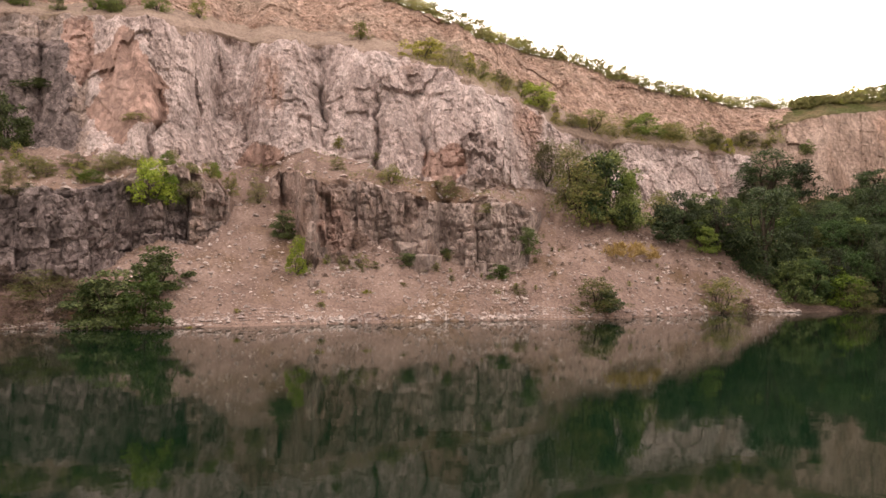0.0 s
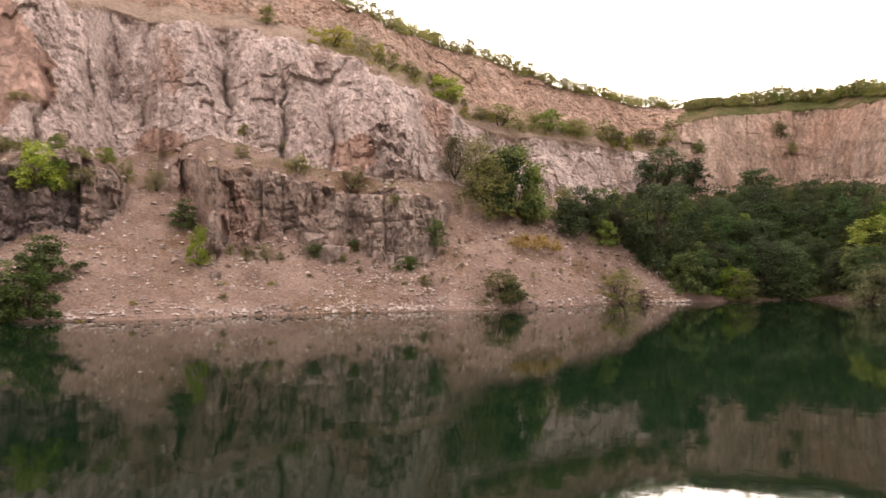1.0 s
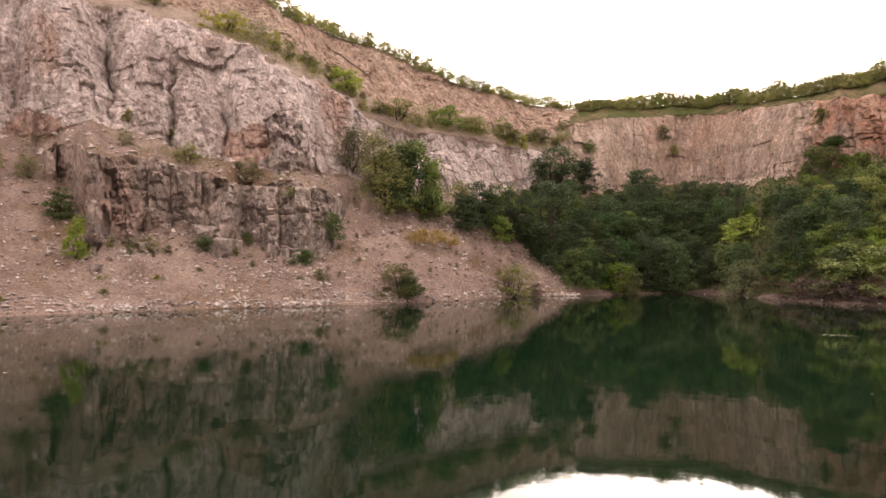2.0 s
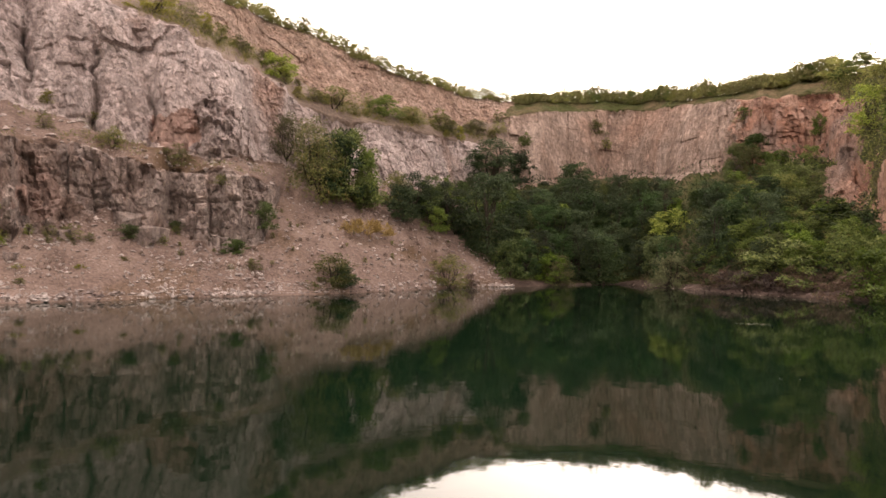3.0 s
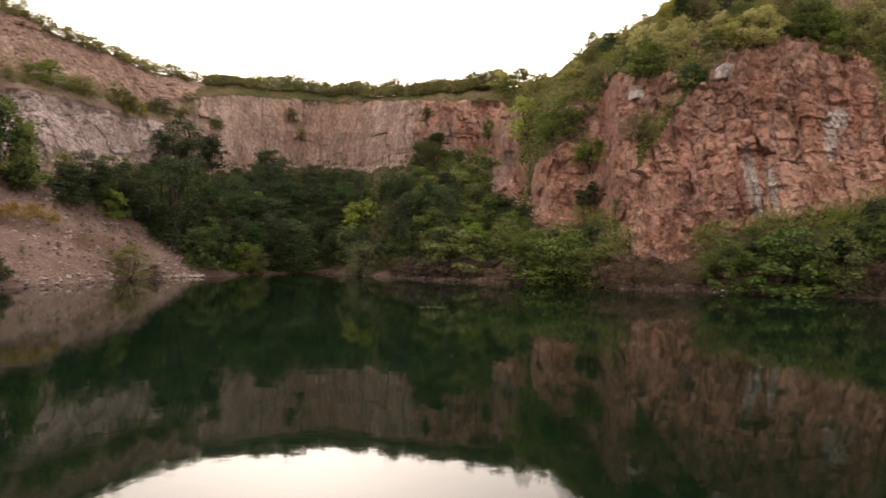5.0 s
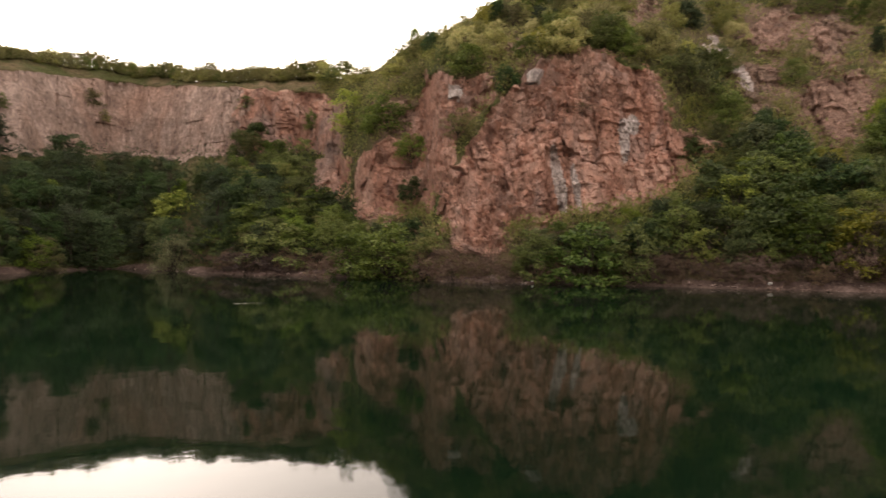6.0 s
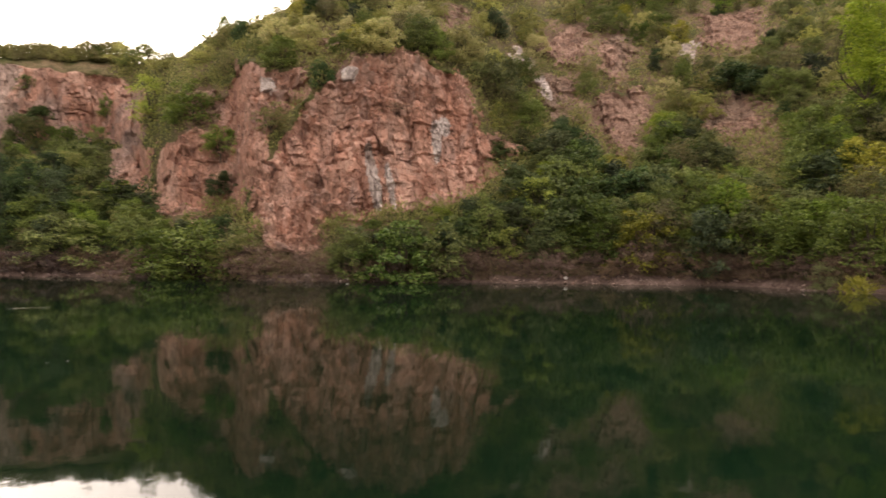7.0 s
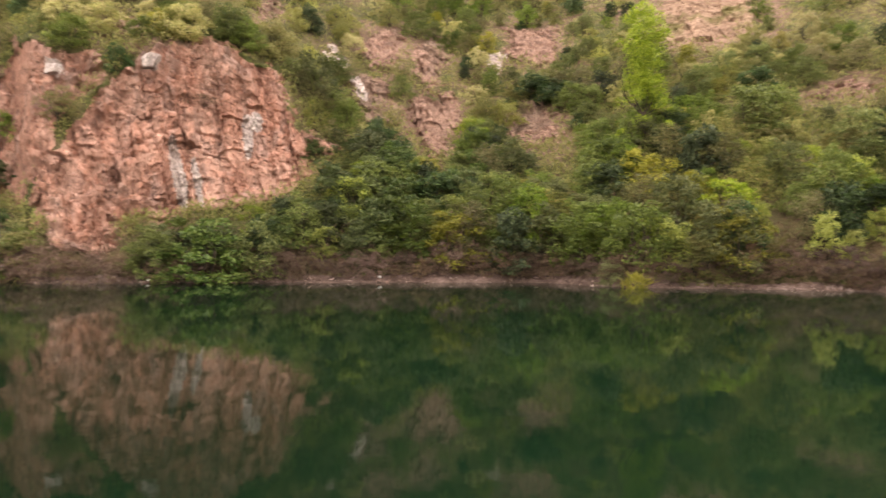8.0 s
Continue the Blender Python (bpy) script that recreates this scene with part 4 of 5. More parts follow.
single(17.9, 4.4, GREEN_BUSH, 3.7, 4.2)
single(17.9, 1.9, ORANGE, 5.2, 1.7)
single(15.1, -2.3, OLIVE_BUSH, 5.4, 3.1)
single(16.0, -2.2, DARK_BUSH, 3.3, 1.9)
single(24.6, -2.4, OLIVE_BUSH, 4.4, 3.1)
single(26.1, -2.5, DRY_BUSH, 2.8, 1.4)
single(-9.8, 3.4, DARK_BUSH, 2.7, 2.4)
single(-8.8, 0.5, BRIGHT_BUSH, 2.2, 3.5)
single(-19.6, 5.9, BRIGHT_BUSH, 4.2, 4.1)
single(-18.5, 6.1, GREEN_BUSH, 3.3, 2.3)
single(-21.9, 8.4, OLIVE_BUSH, 2.8, 1.5)
single(-22.2, -2.9, DARK_BUSH, 6.6, 4.4)
single(-19.2, -0.6, DARK_BUSH, 5.4, 3.8)
single(-23.4, -3.1, DARK_BUSH, 4.2, 3.7)
single(-19.9, -3.1, DARK_BUSH, 4.2, 4.2)
single(-26.1, -0.8, OLIVE_BUSH, 5.6, 2.3)
single(-28.4, -0.5, DRY_BUSH, 4.2, 2.3)
single(-28.9, 9.3, DARK_BUSH, 3.7, 4.0)
single(-27.1, 13.6, DARK_BUSH, 3.7, 0.8)
single(-27.2, 7.7, OLIVE_BUSH, 3.3, 1.4)
single(-24.7, 8.2, OLIVE_BUSH, 2.8, 1.2)
single(-20.8, 12.1, OLIVE_BUSH, 2.1, 0.7)
single(-5.5, 10.7, YELLOW_BUSH, 1.3, 1.1)
single(-5.7, 9.0, OLIVE_BUSH, 1.4, 1.2)
single(-1.2, 8.0, OLIVE_BUSH, 2.7, 1.9)
single(2.9, 6.8, OLIVE_BUSH, 3.0, 2.1)
single(-2.6, 9.8, OLIVE_BUSH, 1.4, 0.7)
single(-11.8, 6.1, OLIVE_BUSH, 1.9, 2.3)
single(-14.0, 6.7, OLIVE_BUSH, 1.4, 1.9)
single(0.1, 1.4, DARK_BUSH, 2.6, 1.2)
single(7.7, 0.3, DARK_BUSH, 2.3, 1.3)
single(9.8, 2.2, DARK_BUSH, 2.1, 2.4)
single(-3.7, 1.1, OLIVE_BUSH, 1.9, 1.4)
single(6.5, 5.5, OLIVE_BUSH, 1.7, 0.9)
single(9.0, -1.0, OLIVE_BUSH, 1.7, 1.0)
single(3.3, 2.1, DARK_BUSH, 1.9, 0.8)
single(-0.5, -0.2, TUFT, 1.4, 0.5)
single(-3.2, -0.9, TUFT, 1.2, 0.6)
single(-6.9, -0.9, TUFT, 1.2, 0.6)
single(-13.4, -2.4, TUFT, 0.9, 0.5)
single(27.8, 0.3, DARK_TREE, 5.4, 7.2, True)
single(28.0, 5.4, DARK_TREE, 5.6, 4.7)
single(21.7, 3.5, DARK_TREE, 4.4, 3.8)
single(24.4, 2.3, DARK_TREE, 3.8, 4.2)
single(32.8, -1.8, GREEN_BUSH, 3.8, 3.2)
single(33.4, -2.2, OLIVE_BUSH, 2.8, 2.8)
single(34.9, 5.1, DARK_TREE, 4.2, 3.0)
single(42.2, 1.9, BRIGHT_BUSH[1:], 4.2, 2.6, True)
single(42.0, -2.3, WILLOW, 4.2, 3.2, True)
single(35.2, -0.6, BRIGHT_BUSH, 2.3, 2.1)
single(36.8, -2.0, DARK_TREE, 4.2, 4.7)
single(30.2, 6.3, DARK_BUSH, 3.7, 2.8)
single(30.8, 9.2, GREEN_BUSH, 1.4, 1.2)
single(36.5, 9.9, OLIVE_BUSH, 1.9, 1.4)
single(37.2, 8.8, OLIVE_BUSH, 1.2, 1.0)
single(47.4, 10.5, GREEN_BUSH, 1.6, 1.1)
single(48.1, 7.7, DARK_BUSH, 2.8, 2.1)
single(52.5, 9.0, GREEN_BUSH, 1.7, 1.9)
single(55.3, 12.8, RIM_TREE, 2.6, 2.7)
single(54.9, 13.1, GREEN_BUSH, 3.7, 1.6)
single(58.7, -2.9, GREEN_BUSH, 8.9, 5.4)
single(55.7, -2.9, GREEN_BUSH, 6.1, 4.4)
single(61.7, -3.0, OLIVE_BUSH, 5.6, 5.1)
single(49.8, -1.7, GREEN_BUSH, 7.5, 4.2)
single(53.8, 2.0, DARK_BUSH, 5.1, 3.0)
single(50.2, 0.6, GREEN_BUSH, 5.1, 2.8)
single(46.6, -2.0, DRY_BUSH, 3.3, 2.1)
single(74.3, -3.0, DARK_BUSH, 7.9, 5.4)
single(70.6, -3.0, GREEN_BUSH, 5.1, 4.7)
single(78.5, -2.9, GREEN_BUSH, 6.1, 5.6)
single(81.8, -0.6, GREEN_BUSH, 5.1, 5.1)
single(88.6, -0.5, DARK_BUSH, 6.1, 5.6)
single(89.2, 2.2, BRIGHT_BUSH, 2.8, 3.7)
single(93.9, -1.8, YELLOW_BUSH, 6.5, 5.1)
single(99.0, -2.2, DARK_BUSH, 6.1, 5.6)
single(104.8, -1.7, GREEN_BUSH, 7.0, 5.6)
single(82.7, 6.4, DARK_BUSH, 3.7, 2.1)
single(60.5, 6.7, GREEN_BUSH, 3.7, 2.6)
single(60.5, 3.6, DARK_BUSH, 2.8, 2.1)
single(64.3, 8.8, OLIVE_BUSH, 3.3, 2.3)
single(58.4, 9.1, GREEN_BUSH, 5.1, 3.5)
single(55.6, 9.2, BRIGHT_BUSH, 4.2, 3.5)
single(74.3, 10.4, DRY_BUSH, 3.3, 1.0)
single(82.6, 11.3, GREEN_BUSH, 5.1, 4.2)
single(73.2, 14.9, RIM_BUSH, 4.6, 3.0)
single(76.4, 14.9, SHRUB_GREEN, 4.2, 3.4)
single(79.6, 14.2, RIM_BUSH, 4.4, 3.2)
single(56.6, 13.0, RIM_BUSH, 3.4, 1.3)
single(58.9, 13.4, RIM_BUSH, 2.8, 1.0)
single(53.6, 13.0, RIM_BUSH, 3.6, 1.5)
single(61.0, 15.0, RIM_BUSH, 3.0, 1.6)
single(67.6, 14.9, RIM_BUSH, 3.6, 2.4)
single(69.7, 14.7, GREEN_BUSH, 2.8, 1.9)
single(65.2, 13.6, GREEN_BUSH, 4.2, 2.8)
single(72.5, -0.6, GREEN_BUSH, 3.7, 2.8)
single(109.2, 7.5, POPLAR, 5.0, 11.5)
single(109.3, 3.8, YELLOW_BUSH, 5.6, 4.2)
single(108.5, -3.6, TUFT, 3.3, 2.3)
single(106.8, -3.4, WILLOW, 2.8, 2.3)
single(115.6, -1.6, YELLOW_BUSH, 7.0, 5.1)
single(113.6, -3.0, OLIVE_BUSH, 5.6, 4.2)
single(122.4, -2.3, DRY_BUSH, 5.1, 2.8)
single(117.4, 7.7, GREEN_BUSH, 7.9, 5.1)
single(98.5, 6.0, DARK_BUSH, 4.2, 2.3)
single(96.7, 9.8, OLIVE_BUSH, 3.3, 2.3)
single(101.3, 11.1, DARK_BUSH, 5.6, 2.8)
single(94.0, -2.4, DRY_BUSH, 5.6, 4.2)
single(93.5, 0.4, YELLOW_BUSH, 5.1, 2.8)
single(14.3, 4.7, OLIVE_BUSH, 6.5, 5.6)
single(63.9, -3.1, DRY_BUSH, 6.1, 3.5)
single(67.2, -3.2, DRY_BUSH, 5.1, 2.8)
single(61.8, -3.1, DRY_BUSH, 4.2, 2.8)
single(54.4, -2.8, DRY_BUSH, 5.6, 2.8)
single(47.8, -2.6, DRY_BUSH, 7.0, 2.6)
single(71.6, -3.2, DRY_BUSH, 2.8, 1.9)
single(-28.0, -3.1, DRY_BUSH, 5.6, 1.9)
single(-16.7, -3.9, TUFT, 0.9, 0.4)
single(-25.2, -2.4, DRY_BUSH, 5.1, 2.6)
single(-16.7, 6.6, OLIVE_BUSH, 2.8, 1.4)
single(-28.5, 6.2, OLIVE_BUSH, 4.2, 1.3)
single(-23.6, 7.3, GREEN_BUSH, 2.8, 1.1)
single(1.4, 0.9, OLIVE_BUSH, 1.4, 0.7)
single(-5.1, 1.4, OLIVE_BUSH, 1.4, 0.9)
single(-6.9, -2.0, OLIVE_BUSH, 1.1, 0.5)
scatter(20, 26, (-33.0, -15.0), (2.05, 3.0), OLIVE_BUSH + GREEN_BUSH[:1], (0.25, 0.55), ("scree",), near=0.8)
scatter(21, 14, (-33.0, -23.0), (0.1, 1.0), DRY_BUSH + OLIVE_BUSH[:1], (0.4, 0.8), ("scree",), near=0.8)
scatter(22, 22, (-11.0, 9.0), (0.55, 1.0), OLIVE_BUSH + DRY_BUSH[:1], (0.12, 0.3), ("scree",), near=0.6)
scatter(23, 75, (8.0, 25.0), (0.3, 0.97), DRY_BUSH + OLIVE_BUSH[:1], (0.07, 0.18), ("scree",), near=0.5)
single(15.4, 5.2, DARK_BUSH, 5.6, 5.6)
single(17.8, 4.5, GREEN_BUSH, 3.4, 4.6)
single(20.2, 4.2, OLIVE_BUSH, 3.4, 3.2)
single(22.9, 3.4, DARK_BUSH, 3.6, 3.6)
# wood at the head of the lake
scatter(1, 95, (29.5, 50.0), (1.0, 2.7), DARK_TREE, (0.5, 0.95), LOOSE, near=1.7, top=6.9)
scatter(2, 60, (29.0, 52.0), (0.9, 2.8), DARK_BUSH + GREEN_BUSH[:1], (0.8, 1.4), LOOSE, near=1.2, top=6.6)
scatter(3, 18, (17.0, 30.0), (1.15, 2.9), DARK_BUSH + GREEN_BUSH, (0.8, 1.4), LOOSE, near=1.6, top=7.0)
scatter(11, 75, (46.5, 57.0), (1.0, 3.3), SHRUB_GREEN + BRIGHT_BUSH[:1] + OLIVE_BUSH[:1], (0.8, 1.5), LOOSE, near=1.1, top=9.0)
# rim bushes
scatter(4, 110, (30.5, 54.0), (5.8, 6.0), RIM_BUSH + SHRUB_GREEN[:1], (0.4, 0.85), LOOSE, squash=(0.7, 1.15), near=0.8)
scatter(5, 90, (-1.0, 29.5), (5.97, 6.0), RIM_BUSH, (0.42, 0.75), LOOSE + ("pink",), squash=(0.95, 1.4), near=0.9)
# terrace over the grey cliff
scatter(6, 30, (5.0, 29.0), (4.05, 4.9), OLIVE_BUSH + YELLOW_BUSH, (0.35, 0.7), LOOSE, near=1.0)
scatter(7, 14, (-33.0, -16.0), (4.3, 4.95), OLIVE_BUSH + GREEN_BUSH, (0.5, 0.9), LOOSE, near=1.0)
# hillside
scatter(8, 95, (55.5, 96.0), (1.2, 3.4), SHRUB_GREEN + DARK_BUSH + DARK_BUSH + BRIGHT_BUSH[:1], (0.8, 1.5), ("hill",), near=1.1)
scatter(13, 95, (92.0, 129.0), (1.2, 3.6), SHRUB_GREEN + DARK_BUSH[:1] + BRIGHT_BUSH + YELLOW_BUSH + OLIVE_BUSH[:1], (0.8, 1.6), ("hill", "earth"), near=1.1)
scatter(9, 280, (60.2, 129.0), (3.2, 5.75), SHRUB_GREEN + OLIVE_BUSH + DARK_BUSH[:1] + RIM_BUSH + YELLOW_BUSH[:1], (0.55, 1.2), ("hill", "earth"), near=1.0)
scatter(14, 40, (82.0, 110.0), (3.2, 5.9), OLIVE_BUSH + DARK_BUSH[:1], (0.35, 0.7), ("earth",), near=0.8)
scatter(10, 130, (44.0, 129.0), (0.45, 1.25), DRY_BUSH, (0.55, 1.05), ("hill", "bank"), near=0.7)
scatter(12, 50, (59.5, 80.0), (5.3, 6.0), RIM_BUSH + SHRUB_GREEN[:1], (0.35, 0.65), ("hill",), near=1.2)

# ---- low growth, past counting ----
def growth(name, seed, count, az_range, v_range, allowed, size, high, mat, label, slim=0.3, upright=0.5, clump=0.25, ragged=-2.0):
    rng = np.random.default_rng(seed)
    az = rng.uniform(*az_range, count * 3)
    v = rng.uniform(*v_range, count * 3)
    c = np.clip(np.searchsorted(AZ, az), 0, NC - 1)
    r = np.clip(np.searchsorted(V, v), 0, NR - 1)
    ok = np.isin(kind[r * NC + c], [KINDS.index(k) for k in allowed])
    p = PG[r, c]
    ok &= fbm(p * 0.6, 300 + seed, 3) > ragged
    p = p[ok][:count]
    tall = high * (0.4 + 0.7 * np.clip(fbm(p * 0.45, 310 + seed, 3) + 0.9 * fbm(p * 1.7, 330 + seed, 2) + 0.6, 0, 1.7))
    tall *= 0.2 + 0.8 * smooth(az_range[0], az_range[0] + 5.0, np.degrees(np.arctan2(p[:, 0], p[:, 1])))
    p = p + np.stack([rng.normal(size=len(p)) * clump, rng.normal(size=len(p)) * clump, rng.random(len(p)) * tall], 1)
    vv, ff = leaf_cloud(rng, p, np.full(len(p), 0.05), len(p), size, 0, slim, upright)
    ob = new(name, mesh_from(name, vv, ff))
    ob.data.materials.append(mat)
    tagged(ob, label, "undergrowth", kind="stuff")


growth("hill_undergrowth", 1, 130000, (53.0, 129.0), (2.4, 5.88), ("hill", "earth"), 0.2, 0.9, LEAF_GRASSY, "low tangled light green growth covering the hillside")
growth("bank_undergrowth", 2, 30000, (40.0, 129.0), (0.55, 2.4), ("hill", "bank"), 0.2, 1.0, LEAF_DRY, "brown dead stalks and low scrub along the bank", 0.15, 0.6)
growth("wood_undergrowth", 3, 26000, (26.0, 56.0), (0.9, 3.0), LOOSE, 0.24, 1.2, LEAF_DARK, "dark undergrowth below the trees at the lake head")
growth("rim_scrub", 4, 27000, (28.0, 53.8), (5.8, 6.0), LOOSE, 0.25, 1.4, LEAF_RIM, "continuous green scrub along the far quarry rim", 0.4, 0.2)
growth("rim_grass", 5, 17000, (-4.0, 31.0), (5.92, 6.0), LOOSE + ("pink",), 0.2, 1.0, LEAF_RIM, "olive scrub and grass along the cliff rim", 0.3, 0.4, ragged=-0.25)
growth("terrace_grass", 6, 9000, (0.0, 30.0), (4.0, 5.0), ("terrace",), 0.2, 0.35, LEAF_YELLOW, "dry yellow-green grass on the terrace", 0.14, 0.8, ragged=0.05)
growth("ledge_grass", 7, 5000, (-33.0, 10.0), (1.9, 3.0), ("scree",), 0.16, 0.25, LEAF_OLIVE, "thin olive grass on the rock ledges", 0.14, 0.8, ragged=0.2)
growth("scree_weeds", 8, 2600, (-9.0, 30.0), (0.15, 1.0), ("scree",), 0.12, 0.16, LEAF_DRY, "sparse brown weeds on the scree", 0.25, 0.6, 0.1, ragged=0.22)

# ---- loose stones, litter, driftwood ----
def stone_mesh(seed, count, az_range, v_range, size, allowed):
    rng = np.random.default_rng(seed)
    az = rng.uniform(*az_range, count * 3)
    v = rng.uniform(*v_range, count * 3)
    c = np.clip(np.searchsorted(AZ, az), 0, NC - 1)
    r = np.clip(np.searchsorted(V, v), 0, NR - 1)
    ok = np.isin(kind[r * NC + c], [KINDS.index(k) for k in allowed])
    c, r = c[ok][:count], r[ok][:count]
    p = PG[r, c] + rng.normal(size=(len(c), 3)) * (0.04, 0.04, 0.0)
    n = len(p)
    s = size * (0.35 + rng.pareto(2.6, n).clip(0, 3.0))[:, None]
    octa = np.array([(1, 0, 0), (-1, 0, 0), (0, 1, 0), (0, -1, 0), (0, 0, 1), (0, 0, -1)], float)
    tri = np.array([(0, 2, 4), (2, 1, 4), (1, 3, 4), (3, 0, 4), (2, 0, 5), (1, 2, 5), (3, 1, 5), (0, 3, 5)])
    turn = rng.random(n) * math.tau
    vs = np.repeat(octa[None], n, 0) * (0.65 + 0.7 * rng.random((n, 6, 1))) * np.array([1, 0.8, 0.6]) + rng.normal(size=(n, 6, 3)) * 0.15
    ct, st = np.cos(turn)[:, None], np.sin(turn)[:, None]
    vs = np.stack([vs[:, :, 0] * ct - vs[:, :, 1] * st, vs[:, :, 0] * st + vs[:, :, 1] * ct, vs[:, :, 2]], 2) * s[:, None, :] * 0.5 + p[:, None, :]
    return mesh_from("stones", vs.reshape(-1, 3), (tri[None] + np.arange(n)[:, None, None] * 6).reshape(-1, 3))


def stones(name, label, mat, *args):
    ob = new(name, stone_mesh(*args))
    ob.data.materials.append(mat)
    tagged(ob, label, "stones", kind="stuff")


stones("scree_stones", "loose pale stones lying on the scree", STONE, 1, 9000, (-22.0, 32.0), (0.05, 1.1), 0.105, ("scree",))
stones("shore_stones", "band of wet pale pebbles along the water line", STONE, 2, 3500, (-33.0, 33.0), (0.0, 0.10), 0.12, ("scree",))
stones("bench_stones", "broken rubble on the ledges below the cliff", STONE, 3, 1500, (-33.0, 22.0), (1.9, 3.1), 0.16, ("scree",))
stones("bank_stones", "pebbles along the overgrown bank", OUTCROP_ROCK, 4, 900, (36.0, 129.0), (0.0, 0.5), 0.09, ("bank",))


def simple(name, bm, mat, label, category):
    me = bpy.data.meshes.new(name)
    bm.to_mesh(me)
    bm.free()
    me.materials.append(mat)
    return tagged(new(name, me), label, category)


def driftwood(p, heading, length):
    bm = bmesh.new()
    rng = random.Random(4)
    rings = []
    for k in range(9):
        t = k / 8
        rr = 0.07 * (1 - 0.6 * t) + rng.uniform(-0.008, 0.008)
        c = Vector((t * length, 0.12 * math.sin(t * 3), 0.06 + 0.3 * t * t))
        rings.append([bm.verts.new(c + Vector((0, math.cos(q * math.tau / 7) * rr, math.sin(q * math.tau / 7) * rr))) for q in range(7)])
    for k in range(8):
        for q in range(7):
            bm.faces.new((rings[k][q], rings[k][(q + 1) % 7], rings[k + 1][(q + 1) % 7], rings[k + 1][q]))
    bm.faces.new(rings[0][::-1])
    bm.faces.new(rings[-1])
    ob = simple("driftwood", bm, WHITE_PAINT, "bleached pale driftwood branch lying at the shore", "driftwood")
    ob.matrix_basis = Matrix.Translation(p) @ Matrix.Rotation(heading, 4, "Z")


def crumpled(name, p, size, flatness, label, category, mat, seed):
    bm = bmesh.new()
    bmesh.ops.create_icosphere(bm, subdivisions=2, radius=size)
    rng = random.Random(seed)
    for v in bm.verts:
        v.co *= rng.uniform(0.7, 1.2)
        v.co.z *= flatness
    ob = simple(name, bm, mat, label, category)
    ob.matrix_basis = Matrix.Translation(p)


def boulder(az, el, size, mat, label, seed):
    """A fallen block with broken flat sides and worn edges, half sunk in the slope."""
    rng = random.Random(seed)
    bm = bmesh.new()
    bmesh.ops.create_cube(bm, size=2.0)
    for v in bm.verts:
        v.co = Vector((v.co.x * rng.uniform(0.7, 1.15), v.co.y * rng.uniform(0.6, 1.0), v.co.z * rng.uniform(0.5, 0.85)))
    for _ in range(5):                             # break corners off
        n = Vector((rng.gauss(0, 1), rng.gauss(0, 1), rng.gauss(0.3, 0.8))).normalized()
        cut = bmesh.ops.bisect_plane(bm, geom=[*bm.verts, *bm.edges, *bm.faces], plane_co=n * rng.uniform(0.62, 0.85), plane_no=n, clear_outer=True)
        rim = [e for e in cut["geom_cut"] if isinstance(e, bmesh.types.BMEdge)]
        if len(rim) > 2:
            bmesh.ops.contextual_create(bm, geom=rim)
    bmesh.ops.bevel(bm, geom=list(bm.edges), offset=0.06, segments=1, affect="EDGES")
    ob = simple("boulder", bm, mat, label, "boulder")
    ob.matrix_basis = Matrix.Translation(spot(az, el)[0] + Vector((0, 0, size * 0.15))) @ Matrix.Rotation(rng.random() * 6.28, 4, "Z") @ Matrix.Diagonal((size / 2, size / 2, size / 2, 1))


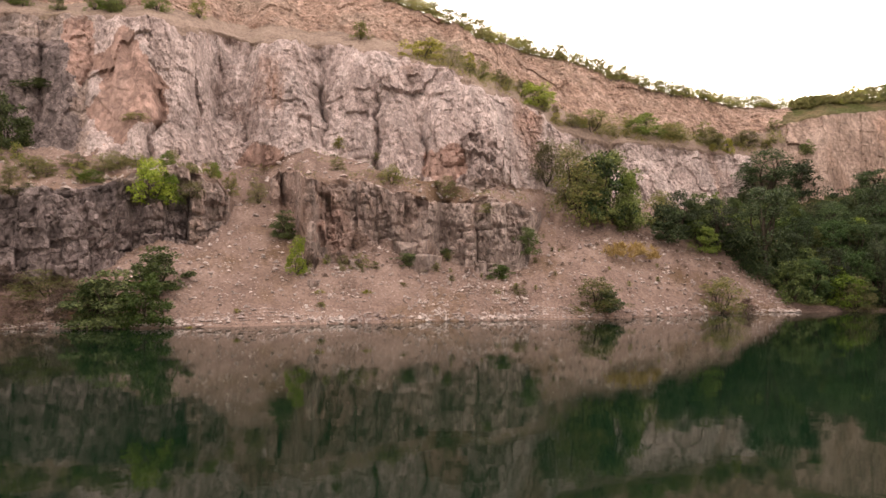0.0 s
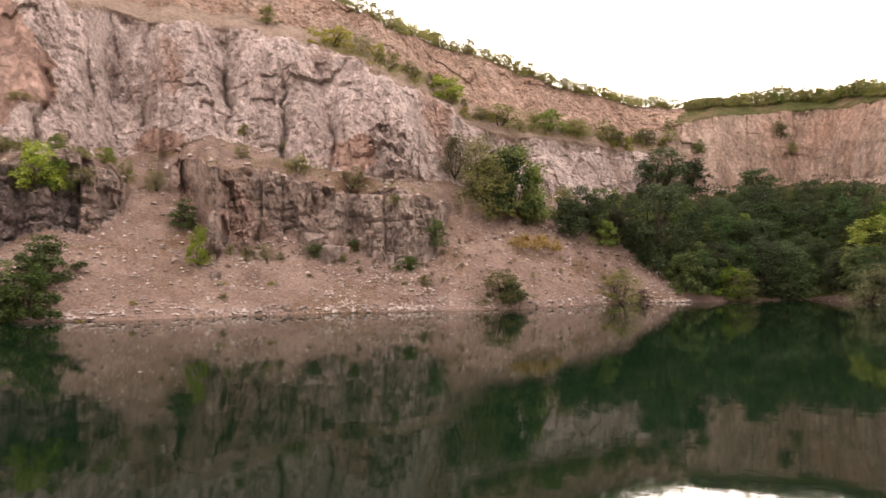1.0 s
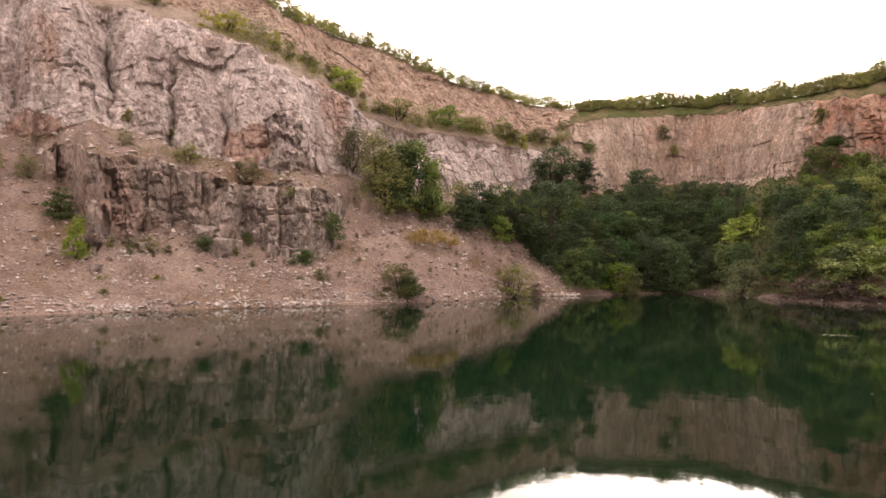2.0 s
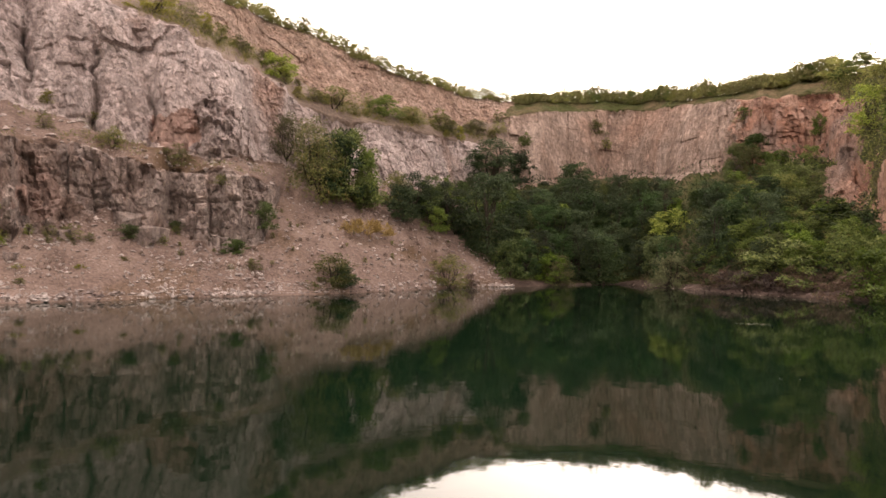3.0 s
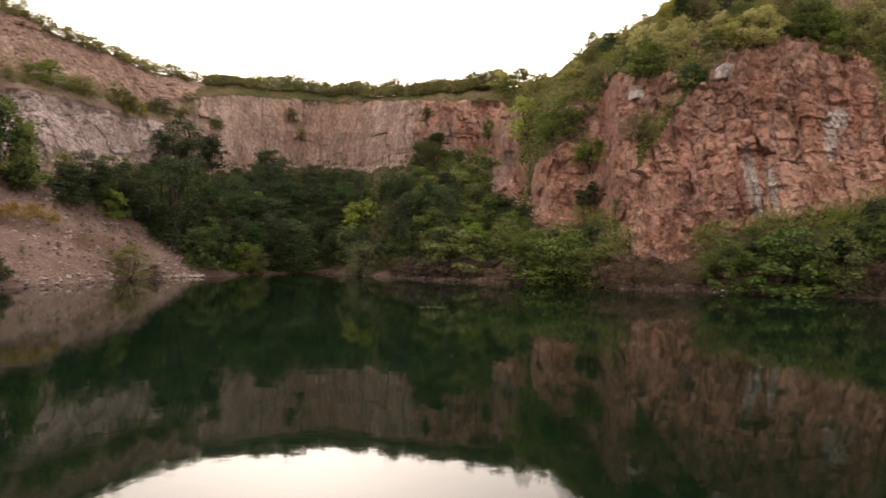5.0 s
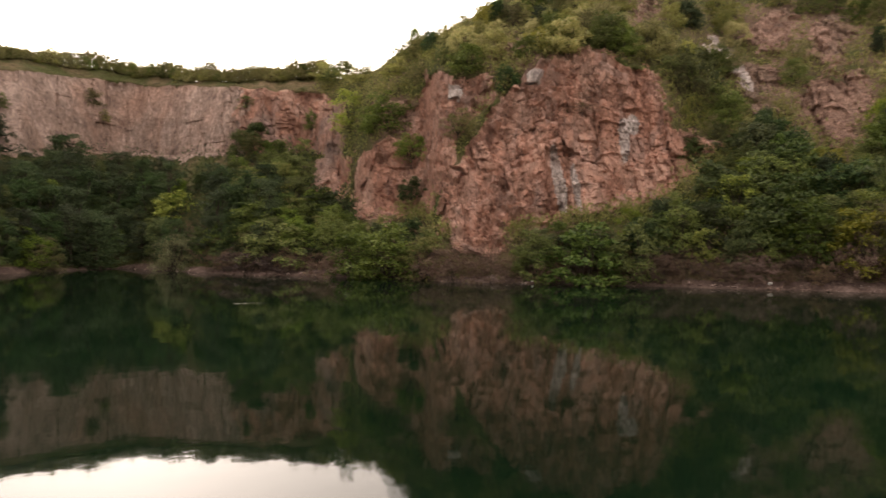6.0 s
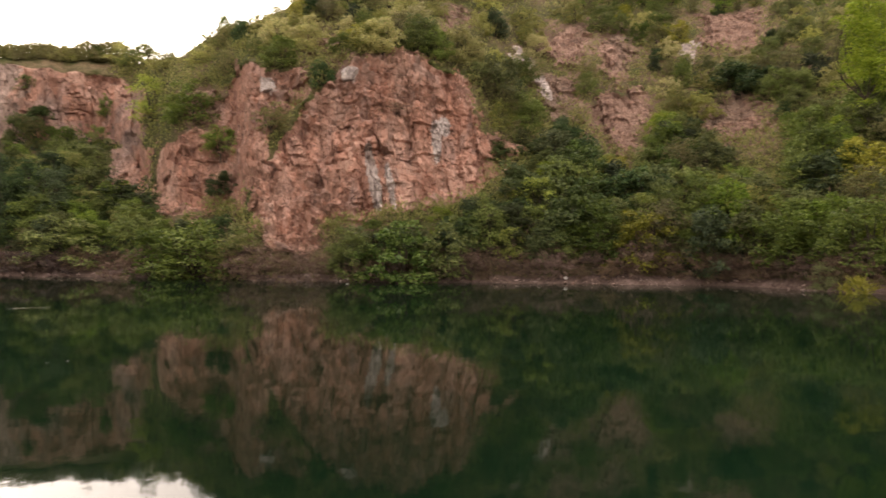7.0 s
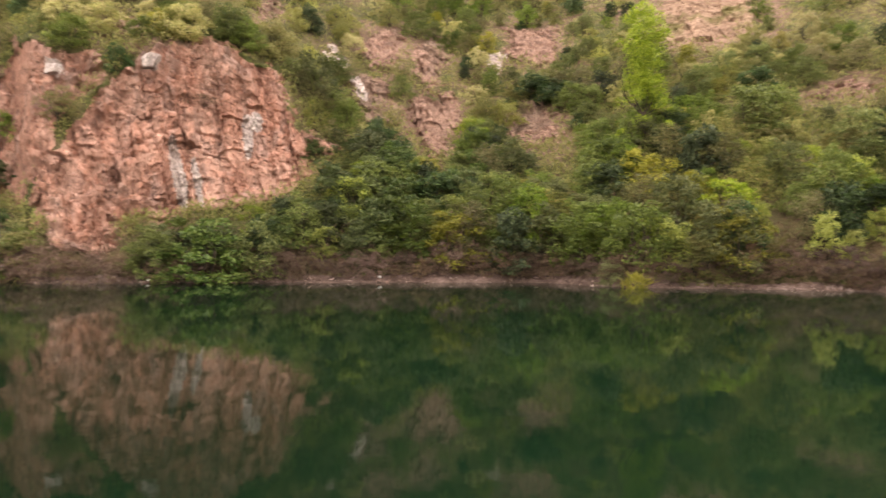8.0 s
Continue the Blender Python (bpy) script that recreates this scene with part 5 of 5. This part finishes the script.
boulder(-25.8, -2.0, 0.8, STONE, "pale fallen block of rock by the shore bushes", 1)
boulder(-7.6, -0.3, 0.6, OUTCROP_ROCK, "brown fallen block at the foot of the outcrop", 2)
boulder(1.3, 1.1, 1.7, OUTCROP_ROCK, "large brown boulder leaning on the outcrop", 3)
boulder(0.1, 2.3, 1.3, OUTCROP_ROCK, "large brown boulder leaning on the outcrop", 4)
boulder(-4.2, 1.4, 0.7, OUTCROP_ROCK, "brown fallen block at the foot of the outcrop", 5)
boulder(-19.3, -1.8, 0.6, OUTCROP_ROCK, "brown fallen block at the foot of the outcrop", 6)
boulder(70.6, 13.0, 1.2, WHITE_ROCK, "pale grey boulder on top of the red crag", 7)
boulder(64.2, 11.8, 0.9, WHITE_ROCK, "pale grey block in the shoulder of the crag", 8)
driftwood(spot(25.4, -2.4)[0], radians(150), 0.9)
crumpled("plastic_bag", spot(70.5, -3.1)[0] + Vector((0, 0, 0.04)), 0.1, 0.5, "crumpled white plastic bag on the bank", "bag", WHITE_PAINT, 1)
crumpled("plastic_bag", spot(88.2, -3.0)[0] + Vector((0, 0, 0.05)), 0.11, 0.6, "crumpled white plastic bag on the bank", "bag", WHITE_PAINT, 2)


def floating(name, az, d, bits, spread, size, label, mat, seed):
    """Leaves and scum that lie on the water."""
    rng = np.random.default_rng(seed)
    root = np.array([d * math.sin(radians(az)), d * math.cos(radians(az)), 0.006])
    across = np.array([math.cos(radians(az)), -math.sin(radians(az)), 0])
    c = np.stack([root + across * rng.normal() * spread + rng.normal(size=3) * (0.12, 0.12, 0) for _ in range(bits)])
    v, f = leaf_cloud(rng, c, np.full(bits, 0.01), bits, size, 0, 0.5)
    v[:, 2] = 0.006 + 0.006 * rng.random(len(v))
    ob = new(name, mesh_from(name, v, f))
    ob.data.materials.append(mat)
    tagged(ob, label, "debris")


floating("floating_leaves", 47.8, 24.0, 60, 0.28, 0.14, "drift of pale leaves floating on the lake", LEAF_WILLOW, 1)
floating("floating_twig", 49.8, 13.2, 3, 0.02, 0.05, "pale scrap floating on the lake", WHITE_PAINT, 2)
floating("floating_scrap", -12.7, 16.2, 3, 0.02, 0.09, "small white scrap floating on the lake", WHITE_PAINT, 3)

for group in (DARK_TREE, GREEN_BUSH, SHRUB_GREEN, OLIVE_BUSH, BRIGHT_BUSH, YELLOW_BUSH, DARK_BUSH, DRY_BUSH, WILLOW, POPLAR, RIM_TREE, RIM_BUSH, TUFT, ORANGE):
    for src in group:                              # patterns that were never stood anywhere
        if src.name not in USED:
            for ob in (*src.children_recursive, src):
                bpy.data.objects.remove(ob)
